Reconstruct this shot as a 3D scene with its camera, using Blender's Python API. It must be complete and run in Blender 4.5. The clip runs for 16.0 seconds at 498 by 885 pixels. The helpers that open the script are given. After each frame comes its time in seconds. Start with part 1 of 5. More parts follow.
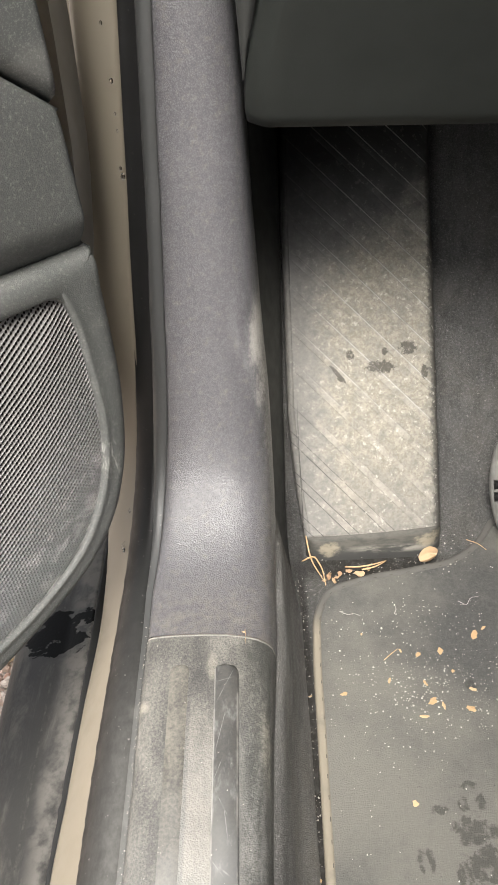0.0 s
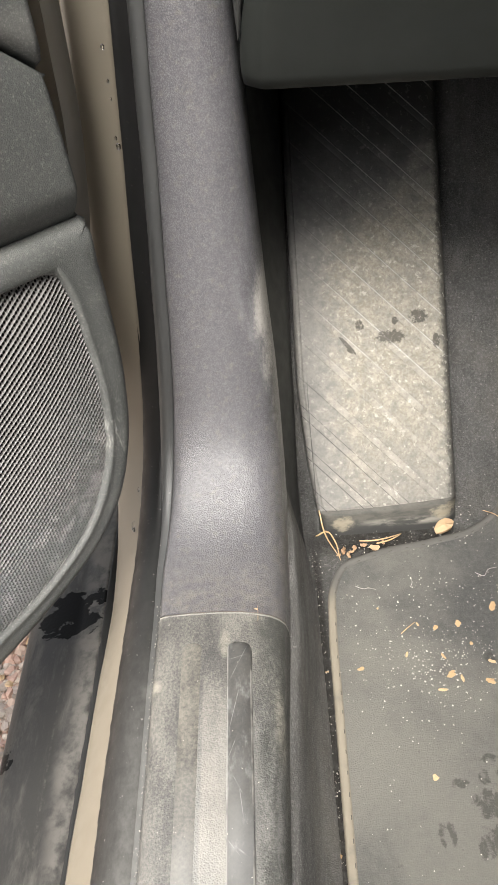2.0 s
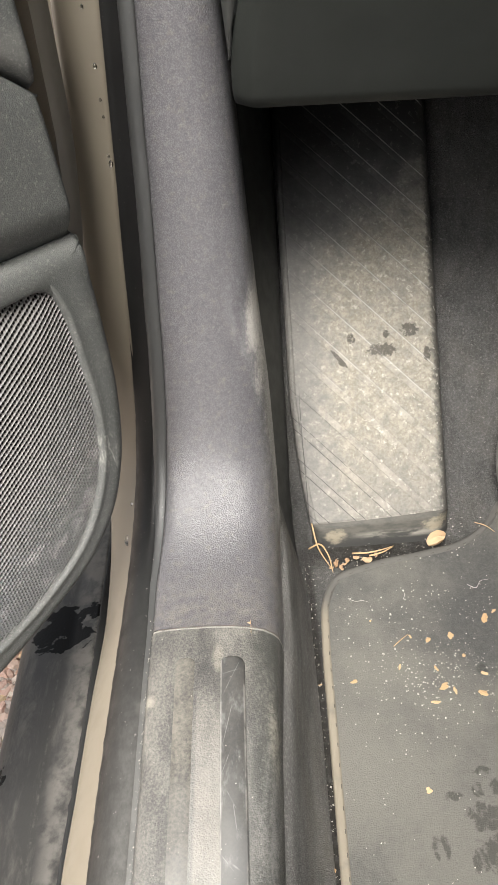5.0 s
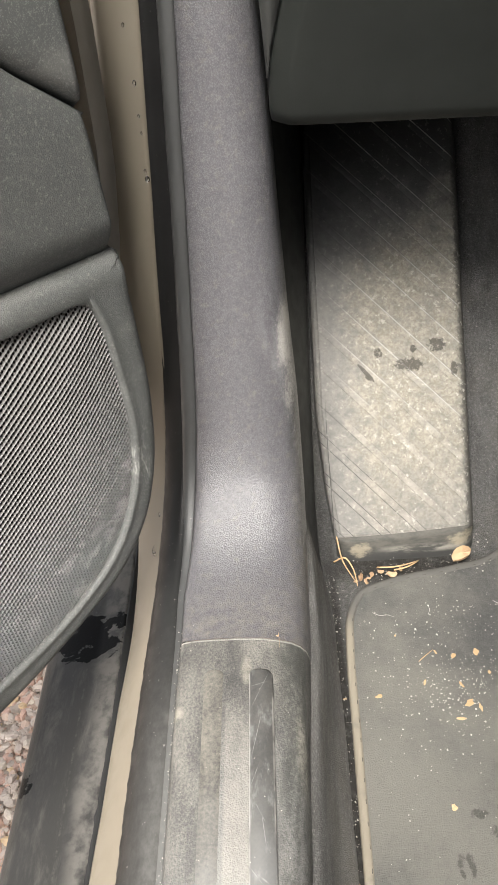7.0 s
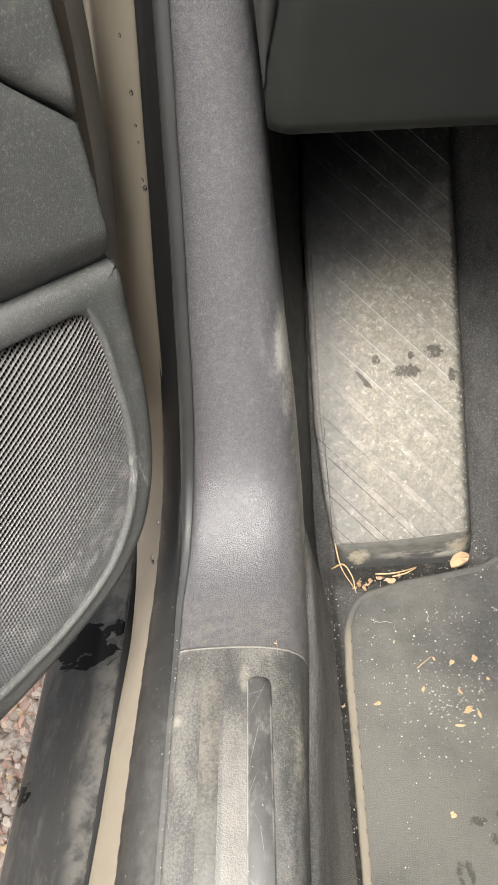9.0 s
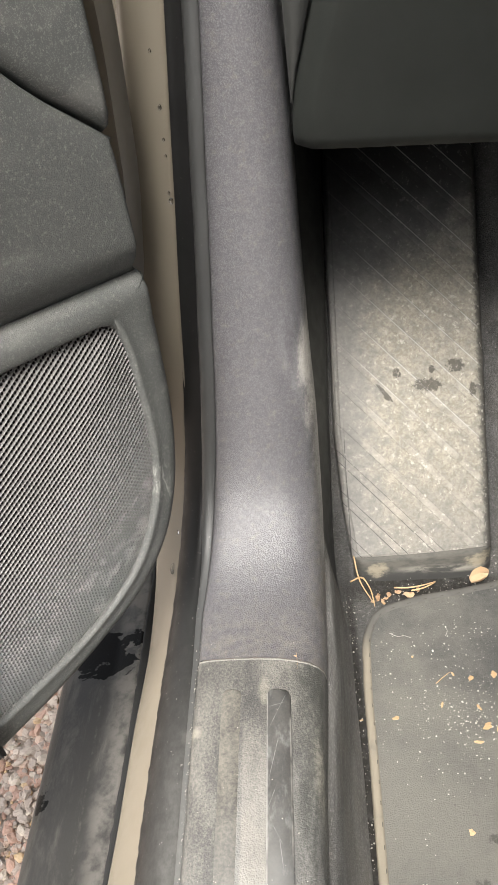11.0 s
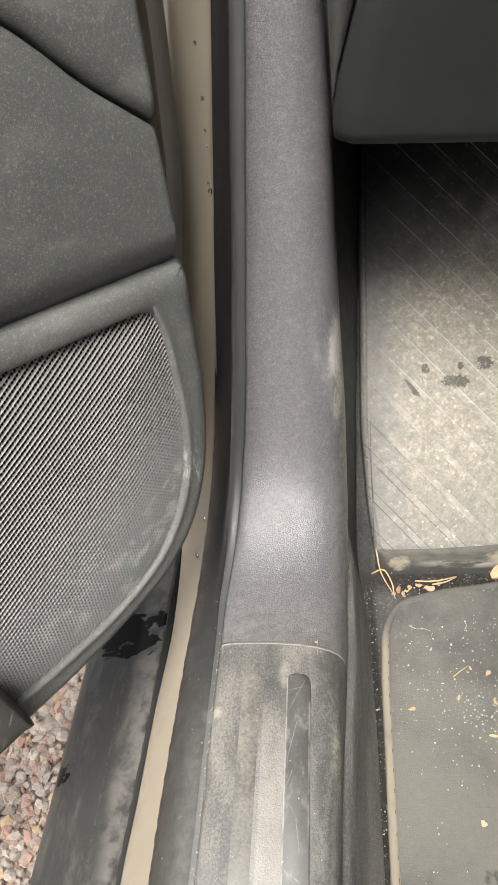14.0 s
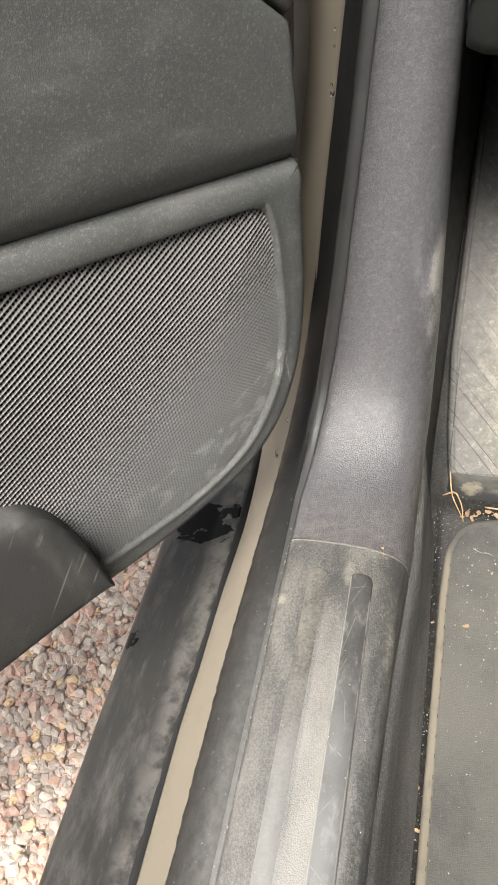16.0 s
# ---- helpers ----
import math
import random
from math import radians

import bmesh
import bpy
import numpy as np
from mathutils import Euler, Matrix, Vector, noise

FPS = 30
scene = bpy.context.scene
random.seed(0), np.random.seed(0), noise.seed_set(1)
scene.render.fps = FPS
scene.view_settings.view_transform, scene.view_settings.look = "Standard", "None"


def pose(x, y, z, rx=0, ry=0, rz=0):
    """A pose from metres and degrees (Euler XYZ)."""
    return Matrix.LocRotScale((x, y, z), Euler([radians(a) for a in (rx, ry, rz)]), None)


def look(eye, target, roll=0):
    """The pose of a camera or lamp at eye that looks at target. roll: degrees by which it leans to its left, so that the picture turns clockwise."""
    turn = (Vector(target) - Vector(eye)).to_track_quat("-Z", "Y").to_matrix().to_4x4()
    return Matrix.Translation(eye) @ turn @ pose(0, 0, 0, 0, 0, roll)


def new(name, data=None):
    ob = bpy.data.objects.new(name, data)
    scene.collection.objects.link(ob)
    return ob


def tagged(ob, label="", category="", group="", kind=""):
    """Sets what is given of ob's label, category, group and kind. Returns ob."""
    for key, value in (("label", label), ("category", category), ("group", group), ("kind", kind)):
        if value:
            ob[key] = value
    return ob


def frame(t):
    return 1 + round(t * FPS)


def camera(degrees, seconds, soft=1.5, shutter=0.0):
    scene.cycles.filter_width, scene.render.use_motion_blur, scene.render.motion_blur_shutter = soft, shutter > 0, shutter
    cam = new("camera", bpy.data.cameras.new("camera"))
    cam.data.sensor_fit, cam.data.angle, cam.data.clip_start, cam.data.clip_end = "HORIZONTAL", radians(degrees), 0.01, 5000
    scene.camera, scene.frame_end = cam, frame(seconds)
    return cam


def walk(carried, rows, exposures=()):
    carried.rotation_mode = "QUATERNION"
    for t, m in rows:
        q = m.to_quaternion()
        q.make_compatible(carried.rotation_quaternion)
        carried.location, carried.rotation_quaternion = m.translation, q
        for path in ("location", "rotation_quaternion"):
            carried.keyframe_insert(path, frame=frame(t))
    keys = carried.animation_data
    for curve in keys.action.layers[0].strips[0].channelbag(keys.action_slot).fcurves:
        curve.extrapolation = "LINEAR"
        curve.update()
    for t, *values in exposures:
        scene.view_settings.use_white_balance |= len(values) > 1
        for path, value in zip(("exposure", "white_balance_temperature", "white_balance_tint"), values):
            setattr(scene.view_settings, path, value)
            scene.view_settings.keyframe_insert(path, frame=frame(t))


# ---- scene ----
cam = camera(34.0, 16.0, 1.4, 0.4)
PATH = [
    (0, (0.071, -0.012, 0.596), (0.06, 1.459, -0.759), -1.5),
    (0.5, (0.068, -0.01, 0.592), (0.036, 1.45, -0.775), -2.4),
    (1, (0.075, -0.006, 0.586), (0.014, 1.446, -0.789), -3.6),
    (1.5, (0.074, -0.007, 0.587), (0.008, 1.437, -0.796), -4.2),
    (2, (0.077, -0.006, 0.586), (0.023, 1.43, -0.806), -4.3),
    (2.5, (0.077, -0.005, 0.586), (0.036, 1.427, -0.81), -4.1),
    (3, (0.079, -0.004, 0.587), (0.05, 1.43, -0.807), -3.9),
    (3.5, (0.08, -0.003, 0.589), (0.055, 1.433, -0.804), -3.9),
    (5.8, (0.071, -0.007, 0.591), (0.02, 1.452, -0.776), -4.0),
    (6, (0.068, -0.007, 0.593), (0.012, 1.453, -0.773), -4.0),
    (6.5, (0.068, -0.007, 0.593), (0.002, 1.459, -0.765), -4.1),
    (7, (0.067, -0.007, 0.594), (-0.003, 1.463, -0.76), -4.1),
    (7.5, (0.068, -0.007, 0.594), (-0.002, 1.466, -0.757), -4.1),
    (8, (0.067, -0.008, 0.594), (-0.002, 1.468, -0.754), -4.2),
    (8.5, (0.069, -0.006, 0.595), (0.002, 1.47, -0.753), -4.2),
    (11, (0.063, -0.007, 0.598), (-0.039, 1.488, -0.726), -4.3),
    (11.5, (0.062, -0.009, 0.598), (-0.051, 1.489, -0.722), -4.3),
    (12, (0.061, -0.017, 0.601), (-0.061, 1.484, -0.715), -4.3),
    (12.5, (0.063, -0.017, 0.601), (-0.062, 1.486, -0.712), -4.3),
    (13, (0.061, -0.017, 0.602), (-0.065, 1.487, -0.71), -4.2),
    (13.5, (0.061, -0.017, 0.603), (-0.072, 1.481, -0.716), -4.0),
    (14, (0.059, -0.016, 0.603), (-0.098, 1.464, -0.734), -3.7),
    (14.5, (0.067, -0.027, 0.605), (-0.136, 1.414, -0.767), -3.4),
    (15, (0.072, -0.035, 0.639), (-0.201, 1.35, -0.778), -3.5),
    (15.2, (0.079, -0.038, 0.641), (-0.221, 1.320, -0.793), -3.3),
    (15.5, (0.065, -0.038, 0.624), (-0.244, 1.304, -0.826), -3.1),
    (16, (0.054, -0.039, 0.609), (-0.273, 1.275, -0.864), -2.8),
]
walk(cam, [(t, look(eye, target, roll)) for t, eye, target, roll in PATH], [(0.0, 2.13, 6600, 10), (15.0, 2.13, 6600, 10), (15.5, 1.98, 6600, 10), (16.0, 1.93, 6600, 10)])

# ---- light: an overcast sky over an open car door ----
SUN_EL, SUN_AZ = radians(57), radians(194)
world = bpy.data.worlds.new("sky")
scene.world = world
world.use_nodes = True
wt = world.node_tree
sky = wt.nodes.new("ShaderNodeTexSky")
sky.sky_type, sky.sun_disc, sky.sun_elevation, sky.sun_rotation = "NISHITA", False, SUN_EL, SUN_AZ
sky.dust_density, sky.air_density = 4.0, 1.0
grey = wt.nodes.new("ShaderNodeHueSaturation")
grey.inputs["Saturation"].default_value = 0.25
wt.links.new(sky.outputs[0], grey.inputs["Color"])
wt.links.new(grey.outputs[0], wt.nodes["Background"].inputs[0])
wt.nodes["Background"].inputs[1].default_value = 0.085
sun = new("sun", bpy.data.lights.new("sun", "SUN"))
sun.data.energy, sun.data.angle, sun.data.color = 1.9, radians(25), (1.0, 0.97, 0.92)
sun.matrix_world = look((math.sin(SUN_AZ) * 5, math.cos(SUN_AZ) * 5, math.tan(SUN_EL) * 5), (0, 0, 0))


# ---- materials ----
class Nodes:
    """Short names for the nodes of one material."""

    def __init__(self, name):
        self.m = bpy.data.materials.new(name)
        self.m.use_nodes = True
        self.t = self.m.node_tree
        self.b = self.t.nodes["Principled BSDF"]
        self.pos = self.t.nodes.new("ShaderNodeTexCoord").outputs["Object"]

    def add(self, kind, ins, out=0, **props):
        n = self.t.nodes.new(kind)
        if "operation" in props:
            n.operation = props["operation"]
        if "interpolation_type" in props:
            n.interpolation_type = props["interpolation_type"]
        if "rotation_type" in props:
            n.rotation_type = props["rotation_type"]
        if "feature" in props:
            n.feature = props["feature"]
        if "bands_direction" in props:
            n.bands_direction = props["bands_direction"]
        for k, v in ins.items():
            if isinstance(v, bpy.types.NodeSocket):
                self.t.links.new(v, n.inputs[k])
            else:
                n.inputs[k].default_value = v
        return n.outputs[out]

    def noise(self, scale, detail=4.0, rough=0.55, stretch=None, warp=0.0):
        vec = self.pos
        if stretch:
            vec = self.add("ShaderNodeVectorMath", {0: vec, 1: stretch}, operation="MULTIPLY")
        return self.add("ShaderNodeTexNoise", {"Vector": vec, "Scale": scale, "Detail": detail, "Roughness": rough, "Distortion": warp})

    def cells(self, scale, feature="F1", stretch=None, out=0):
        vec = self.pos
        if stretch:
            vec = self.add("ShaderNodeVectorMath", {0: vec, 1: stretch}, operation="MULTIPLY")
        return self.add("ShaderNodeTexVoronoi", {"Vector": vec, "Scale": scale}, out, feature=feature)

    def ramp(self, fac, lo, hi, a=0.0, b=1.0):
        return self.add("ShaderNodeMapRange", {0: fac, 1: lo, 2: hi, 3: a, 4: b}, interpolation_type="SMOOTHSTEP")

    def math(self, op, a, b=0.0):
        return self.add("ShaderNodeMath", {0: a, 1: b}, operation=op)

    def mix(self, fac, a, b):
        n = self.t.nodes.new("ShaderNodeMix")
        n.data_type = "RGBA"
        for i, v in ((0, fac), (6, a), (7, b)):
            if isinstance(v, bpy.types.NodeSocket):
                self.t.links.new(v, n.inputs[i])
            else:
                n.inputs[i].default_value = v if i == 0 else (*v, 1.0)
        return n.outputs[2]

    def axis(self, k):
        return self.add("ShaderNodeSeparateXYZ", {0: self.pos}, k)

    def blob(self, centre, radii, edge=0.5):
        """1 inside a stain of that place and size, 0 outside."""
        d = self.add("ShaderNodeVectorMath", {0: self.pos, 1: centre}, operation="SUBTRACT")
        d = self.add("ShaderNodeVectorMath", {0: d, 1: radii}, operation="DIVIDE")
        d = self.add("ShaderNodeVectorMath", {0: d}, 1, operation="LENGTH")
        return self.ramp(d, 1.0 + edge, 1.0 - edge)

    def scratch(self, centre, angle, half, width):
        """A straight thin scratch seen from above, angle from the x axis."""
        d = self.add("ShaderNodeVectorMath", {0: self.pos, 1: (*centre, 0.0)}, operation="SUBTRACT")
        d = self.add("ShaderNodeVectorRotate", {"Vector": d, "Angle": -angle}, rotation_type="Z_AXIS")
        d = self.add("ShaderNodeVectorMath", {0: d, 1: (half, width, 10.0)}, operation="DIVIDE")
        d = self.add("ShaderNodeVectorMath", {0: d}, 1, operation="LENGTH")
        return self.ramp(d, 1.0, 0.4)

    def most(self, *values):
        out = values[0]
        for v in values[1:]:
            out = self.math("MAXIMUM", out, v)
        return out

    def bump(self, height, strength, distance, normal=None):
        ins = {"Height": height, "Strength": strength, "Distance": distance}
        if normal is not None:
            ins["Normal"] = normal
        return self.add("ShaderNodeBump", ins)

    def done(self, colour, rough, normal=None, metal=0.0, spec=0.5):
        for k, v in (("Base Color", colour), ("Roughness", rough), ("Normal", normal)):
            if v is None:
                continue
            if isinstance(v, bpy.types.NodeSocket):
                self.t.links.new(v, self.b.inputs[k])
            else:
                self.b.inputs[k].default_value = (*v, 1.0) if k == "Base Color" else v
        self.b.inputs["Metallic"].default_value = metal
        if isinstance(spec, bpy.types.NodeSocket):
            self.t.links.new(spec, self.b.inputs["Specular IOR Level"])
        else:
            self.b.inputs["Specular IOR Level"].default_value = spec
        return self.m


DUST = (0.30, 0.265, 0.205)
PALE = (0.40, 0.38, 0.35)


def grain(n, scale=1350.0, strength=0.55):
    """Leather-like grain of moulded plastic: small uneven pebbles with creases."""
    turned = n.add("ShaderNodeVectorRotate", {"Vector": n.pos, "Rotation": (0.6, 0.9, 0.4)}, rotation_type="EULER_XYZ")
    wob = n.add("ShaderNodeTexNoise", {"Vector": turned, "Scale": scale * 0.5, "Detail": 1.0}, 1)
    wob = n.add("ShaderNodeVectorMath", {0: wob, 1: (0.7 / scale, 0.7 / scale, 0.7 / scale)}, operation="MULTIPLY")
    bent = n.add("ShaderNodeVectorMath", {0: turned, 1: wob}, operation="ADD")
    c = n.add("ShaderNodeTexVoronoi", {"Vector": bent, "Scale": scale}, 0, feature="F1")
    uneven = n.add("ShaderNodeTexNoise", {"Vector": turned, "Scale": scale * 0.3, "Detail": 2.0})
    h = n.math("ADD", n.math("MULTIPLY", n.math("SUBTRACT", 1.0, c), 0.7), n.math("MULTIPLY", uneven, 0.5))
    crease = n.add("ShaderNodeTexNoise", {"Vector": turned, "Scale": 70.0, "Detail": 4.0, "Roughness": 0.65, "Distortion": 2.0})
    crease = n.ramp(n.math("ABSOLUTE", n.math("SUBTRACT", crease, 0.5)), 0.0, 0.02)
    b = n.bump(crease, 0.16, 0.0005)
    return n.bump(h, strength, 0.0009, b), h


def kick_material():
    n = Nodes("grained_trim_plastic")
    nrm, h = grain(n, 1100.0, 0.46)
    col = n.mix(n.noise(22.0), (0.067, 0.0653, 0.070), (0.088, 0.0855, 0.091))
    col = n.mix(n.ramp(h, 0.56, 0.36, 0.0, 0.32), col, (0.034, 0.034, 0.036))
    col = n.mix(n.ramp(h, 0.55, 0.85, 0.0, 0.5), col, (0.155, 0.151, 0.157))
    speck = n.ramp(n.noise(160.0, 5.0, 0.7), 0.52, 0.72)
    # scuffed outer edge: a pale rub, a grey smear beside it and mottled grime below
    rub = n.most(n.blob((0.0762, 0.465, 0.258), (0.0075, 0.05, 0.026), 0.7), n.math("MULTIPLY", n.blob((0.0785, 0.450, 0.230), (0.0070, 0.05, 0.030), 0.8), 0.72), n.math("MULTIPLY", n.blob((0.0815, 0.425, 0.185), (0.0045, 0.05, 0.035), 0.9), 0.5), n.math("MULTIPLY", n.blob((0.0838, 0.385, 0.148), (0.0040, 0.05, 0.030), 0.8), 0.45), n.math("MULTIPLY", n.blob((0.0868, 0.365, 0.10), (0.0010, 0.055, 0.06), 0.5), 0.7))
    fray = n.math("ADD", n.math("MULTIPLY", n.noise(70.0, 8.0, 0.72, (2.2, 1.0, 0.6)), 0.52), n.math("MULTIPLY", n.noise(420.0, 4.0, 0.7, (1.5, 1.0, 0.7)), 0.48))
    edge = n.ramp(n.math("ADD", n.math("MULTIPLY", rub, 0.46), fray), 0.66, 1.02)
    smear = n.math("MULTIPLY", n.blob((0.0690, 0.47, 0.262), (0.011, 0.06, 0.040), 0.9), n.ramp(n.noise(60.0, 6.0, 0.65, (2.0, 1.0, 0.5)), 0.36, 0.70, 0.0, 0.24))
    grime = n.math("MULTIPLY", n.most(n.blob((0.0830, 0.44, 0.200), (0.0070, 0.07, 0.060), 0.7), n.blob((0.0850, 0.375, 0.140), (0.0090, 0.07, 0.040), 0.7)), n.ramp(n.noise(190.0, 5.0, 0.72), 0.46, 0.62, 0.0, 0.7))
    low = n.math("MULTIPLY", n.math("MAXIMUM", n.blob((0.05, 0.295, 0.12), (0.09, 0.045, 0.06), 0.6), n.blob((0.085, 0.35, 0.12), (0.012, 0.11, 0.06), 0.6)), n.ramp(n.noise(150.0, 7.0, 0.75), 0.36, 0.72))
    col = n.mix(n.math("MULTIPLY", speck, 0.15), col, DUST)
    col = n.mix(n.math("MULTIPLY", low, 0.26), col, DUST)
    col = n.mix(smear, col, (0.34, 0.33, 0.335))
    col = n.mix(n.math("MULTIPLY", edge, 0.85), col, (0.42, 0.40, 0.365))
    col = n.mix(grime, col, (0.052, 0.052, 0.044))
    return n.done(col, n.ramp(n.noise(40.0), 0.3, 0.7, 0.30, 0.37), nrm, 0.0, 0.56)


def plate_material():
    n = Nodes("dusty_scuff_plate")
    nrm, _ = grain(n, 1000.0, 0.45)
    col = n.mix(n.noise(30.0), (0.046, 0.046, 0.045), (0.066, 0.065, 0.062))
    streak = n.noise(40.0, 7.0, 0.7, (1.0, 0.35, 1.0), 0.2)
    grit = n.noise(760.0, 3.0, 0.65, (1.0, 0.8, 1.0))
    d = n.ramp(n.math("ADD", n.math("MULTIPLY", streak, 0.62), n.math("MULTIPLY", grit, 0.55)), 0.44, 0.80)
    left = n.ramp(n.axis(0), 0.078, 0.045, 0.9, 1.0)
    col = n.mix(n.math("MULTIPLY", n.math("MULTIPLY", d, left), 0.64), col, (0.285, 0.270, 0.238))
    # pale sky sheen painted into the colour towards the near end
    film_light = n.math("MULTIPLY", n.ramp(n.axis(1), 0.27, 0.12), n.math("MULTIPLY", n.ramp(n.noise(35.0, 4.0, 0.6, (1.0, 0.3, 1.0)), 0.25, 0.65, 0.2, 0.5), n.ramp(n.axis(0), 0.012, 0.03, 0.3, 1.0)))
    col = n.mix(film_light, col, (0.34, 0.337, 0.322))
    band = n.math("MULTIPLY", n.math("MULTIPLY", n.math("MULTIPLY", n.ramp(n.axis(0), 0.0280, 0.0300), n.ramp(n.axis(0), 0.0440, 0.0425)), n.ramp(n.axis(1), 0.275, 0.20)), n.ramp(n.noise(70.0, 5.0, 0.6, (1.0, 0.4, 1.0)), 0.30, 0.6, 0.4, 1.0))
    col = n.mix(n.math("MULTIPLY", band, 0.26), col, (0.40, 0.37, 0.325))
    smudge = n.math("MULTIPLY", n.most(n.blob((0.075, 0.225, 0.13), (0.003, 0.022, 0.03), 0.6), n.blob((-0.001, 0.247, 0.13), (0.004, 0.004, 0.03), 0.6), n.math("MULTIPLY", n.blob((0.0415, 0.276, 0.13), (0.0032, 0.010, 0.03), 0.5), 0.7)), n.ramp(n.noise(220.0, 5.0), 0.15, 0.55))
    col = n.mix(n.math("MULTIPLY", smudge, 0.5), col, (0.40, 0.375, 0.31))
    # green-black dirt towards the plate's right edge
    darkened = n.math("MULTIPLY", n.ramp(n.axis(0), 0.056, 0.066), n.ramp(n.math("ADD", n.math("MULTIPLY", n.noise(60.0, 6.0, 0.72, (1.0, 0.45, 1.0)), 0.62), n.math("MULTIPLY", n.noise(480.0, 4.0, 0.7), 0.38)), 0.42, 0.56, 0.0, 0.68))
    col = n.mix(darkened, col, (0.036, 0.039, 0.034))
    along = n.math("SUBTRACT", n.axis(1), n.math("MULTIPLY", n.math("SUBTRACT", n.axis(2), 0.131), 0.0613))
    worn = n.math("MULTIPLY", n.ramp(along, 0.2996, 0.3006), n.ramp(n.noise(90.0), 0.22, 0.42))
    col = n.mix(n.math("MULTIPLY", worn, 0.9), col, (0.46, 0.44, 0.40))
    return n.done(col, n.ramp(d, 0.0, 1.0, 0.42, 0.8), nrm)


def strip_material(name, dusty):
    n = Nodes(name)
    col = n.mix(n.noise(45.0), (0.030, 0.031, 0.032), (0.046, 0.046, 0.046))
    d = n.ramp(n.math("ADD", n.math("MULTIPLY", n.noise(60.0, 7.0, 0.72, (1.0, 0.45, 1.0), 0.1), 0.55), n.math("MULTIPLY", n.noise(520.0, 4.0, 0.75), 0.6)), 0.32, 0.84)
    col = n.mix(n.math("MULTIPLY", d, dusty), col, (0.27, 0.25, 0.21))
    # sheen of the sky put into the strip's colour, growing towards the near end
    film_light = n.ramp(n.math("ADD", n.axis(1), n.math("MULTIPLY", n.noise(30.0, 4.0), 0.10)), 0.275, 0.14, 0.0, 0.58)
    col = n.mix(film_light, col, (0.265, 0.266, 0.262))
    worn = n.math("MULTIPLY", n.ramp(n.axis(0), 0.0569, 0.0578), n.ramp(n.noise(60.0, 4.0), 0.35, 0.55))
    worn = n.math("MAXIMUM", worn, n.math("MULTIPLY", n.math("MULTIPLY", n.ramp(n.axis(0), 0.0443, 0.0435), n.ramp(n.axis(0), 0.0415, 0.0425)), n.ramp(n.noise(60.0, 4.0), 0.3, 0.5)))
    col = n.mix(n.math("MULTIPLY", worn, 0.5), col, PALE)
    if dusty < 0.5:
        cuts = n.most(n.scratch((0.0485, 0.265), 0.30, 0.008, 0.0004), n.scratch((0.0505, 0.262), 1.15, 0.020, 0.0003), n.scratch((0.0480, 0.232), 1.35, 0.024, 0.0003), n.scratch((0.0495, 0.185), -1.1, 0.007, 0.0004), n.scratch((0.0510, 0.150), -0.65, 0.006, 0.0006), n.scratch((0.0470, 0.152), -0.9, 0.007, 0.0004), n.scratch((0.0460, 0.205), 1.2, 0.012, 0.0003), n.scratch((0.0485, 0.120), 1.0, 0.012, 0.0003), n.scratch((0.0515, 0.175), 1.7, 0.014, 0.0003), n.scratch((0.0475, 0.085), -0.7, 0.008, 0.0004))
        scuff = n.math("MULTIPLY", n.ramp(n.noise(110.0, 5.0, 0.7, (1.0, 0.4, 1.0)), 0.48, 0.68), 0.36)
        col = n.mix(n.math("MAXIMUM", n.math("MULTIPLY", n.math("MULTIPLY", cuts, n.ramp(n.noise(240.0, 3.0), 0.35, 0.6, 0.2, 1.0)), 0.42), scuff), col, (0.36, 0.36, 0.35))
    return n.done(col, n.ramp(d, 0.0, 1.0, 0.38, 0.62), n.bump(n.noise(500.0, 3.0), 0.15, 0.0005), 0.0, 0.55)


def rubber_material(name, a, b, spec):
    n = Nodes(name)
    col = n.mix(n.noise(35.0), a, b)
    low = n.math("MULTIPLY", n.ramp(n.math("ADD", n.axis(1), n.math("MULTIPLY", n.axis(2), 0.5)), 0.44, 0.26), n.ramp(n.noise(190.0, 7.0, 0.72, (1.0, 0.6, 1.0)), 0.15, 0.85, 0.4, 1.0))
    near = n.ramp(n.axis(1), 0.30, 0.05, 0.45, 1.0)
    side = n.ramp(n.math("ADD", n.axis(0), n.math("MULTIPLY", n.noise(45.0, 4.0, 0.6, (1.0, 0.5, 1.0)), 0.012)), -0.026, 0.004, 0.22, 1.0)
    fleck = n.math("MULTIPLY", n.ramp(n.noise(420.0, 2.0, 0.5), 0.7, 0.76), n.ramp(n.axis(2), 0.2, 0.1, 0.15, 1.0))
    col = n.mix(n.math("MULTIPLY", n.math("MULTIPLY", low, side), n.math("MULTIPLY", near, 0.62)), col, (0.27, 0.265, 0.25))
    spot = n.math("MULTIPLY", n.blob((-0.003, 0.247, 0.134), (0.006, 0.006, 0.02), 0.4), n.ramp(n.noise(260.0, 4.0), 0.3, 0.5))
    col = n.mix(n.math("MULTIPLY", spot, 0.10), col, PALE)
    col = n.mix(n.math("MULTIPLY", fleck, 0.5), col, PALE)
    return n.done(col, n.ramp(n.noise(60.0), 0.3, 0.7, 0.42, 0.6), n.bump(n.noise(700.0, 3.0), 0.12, 0.0004), 0.0, spec)


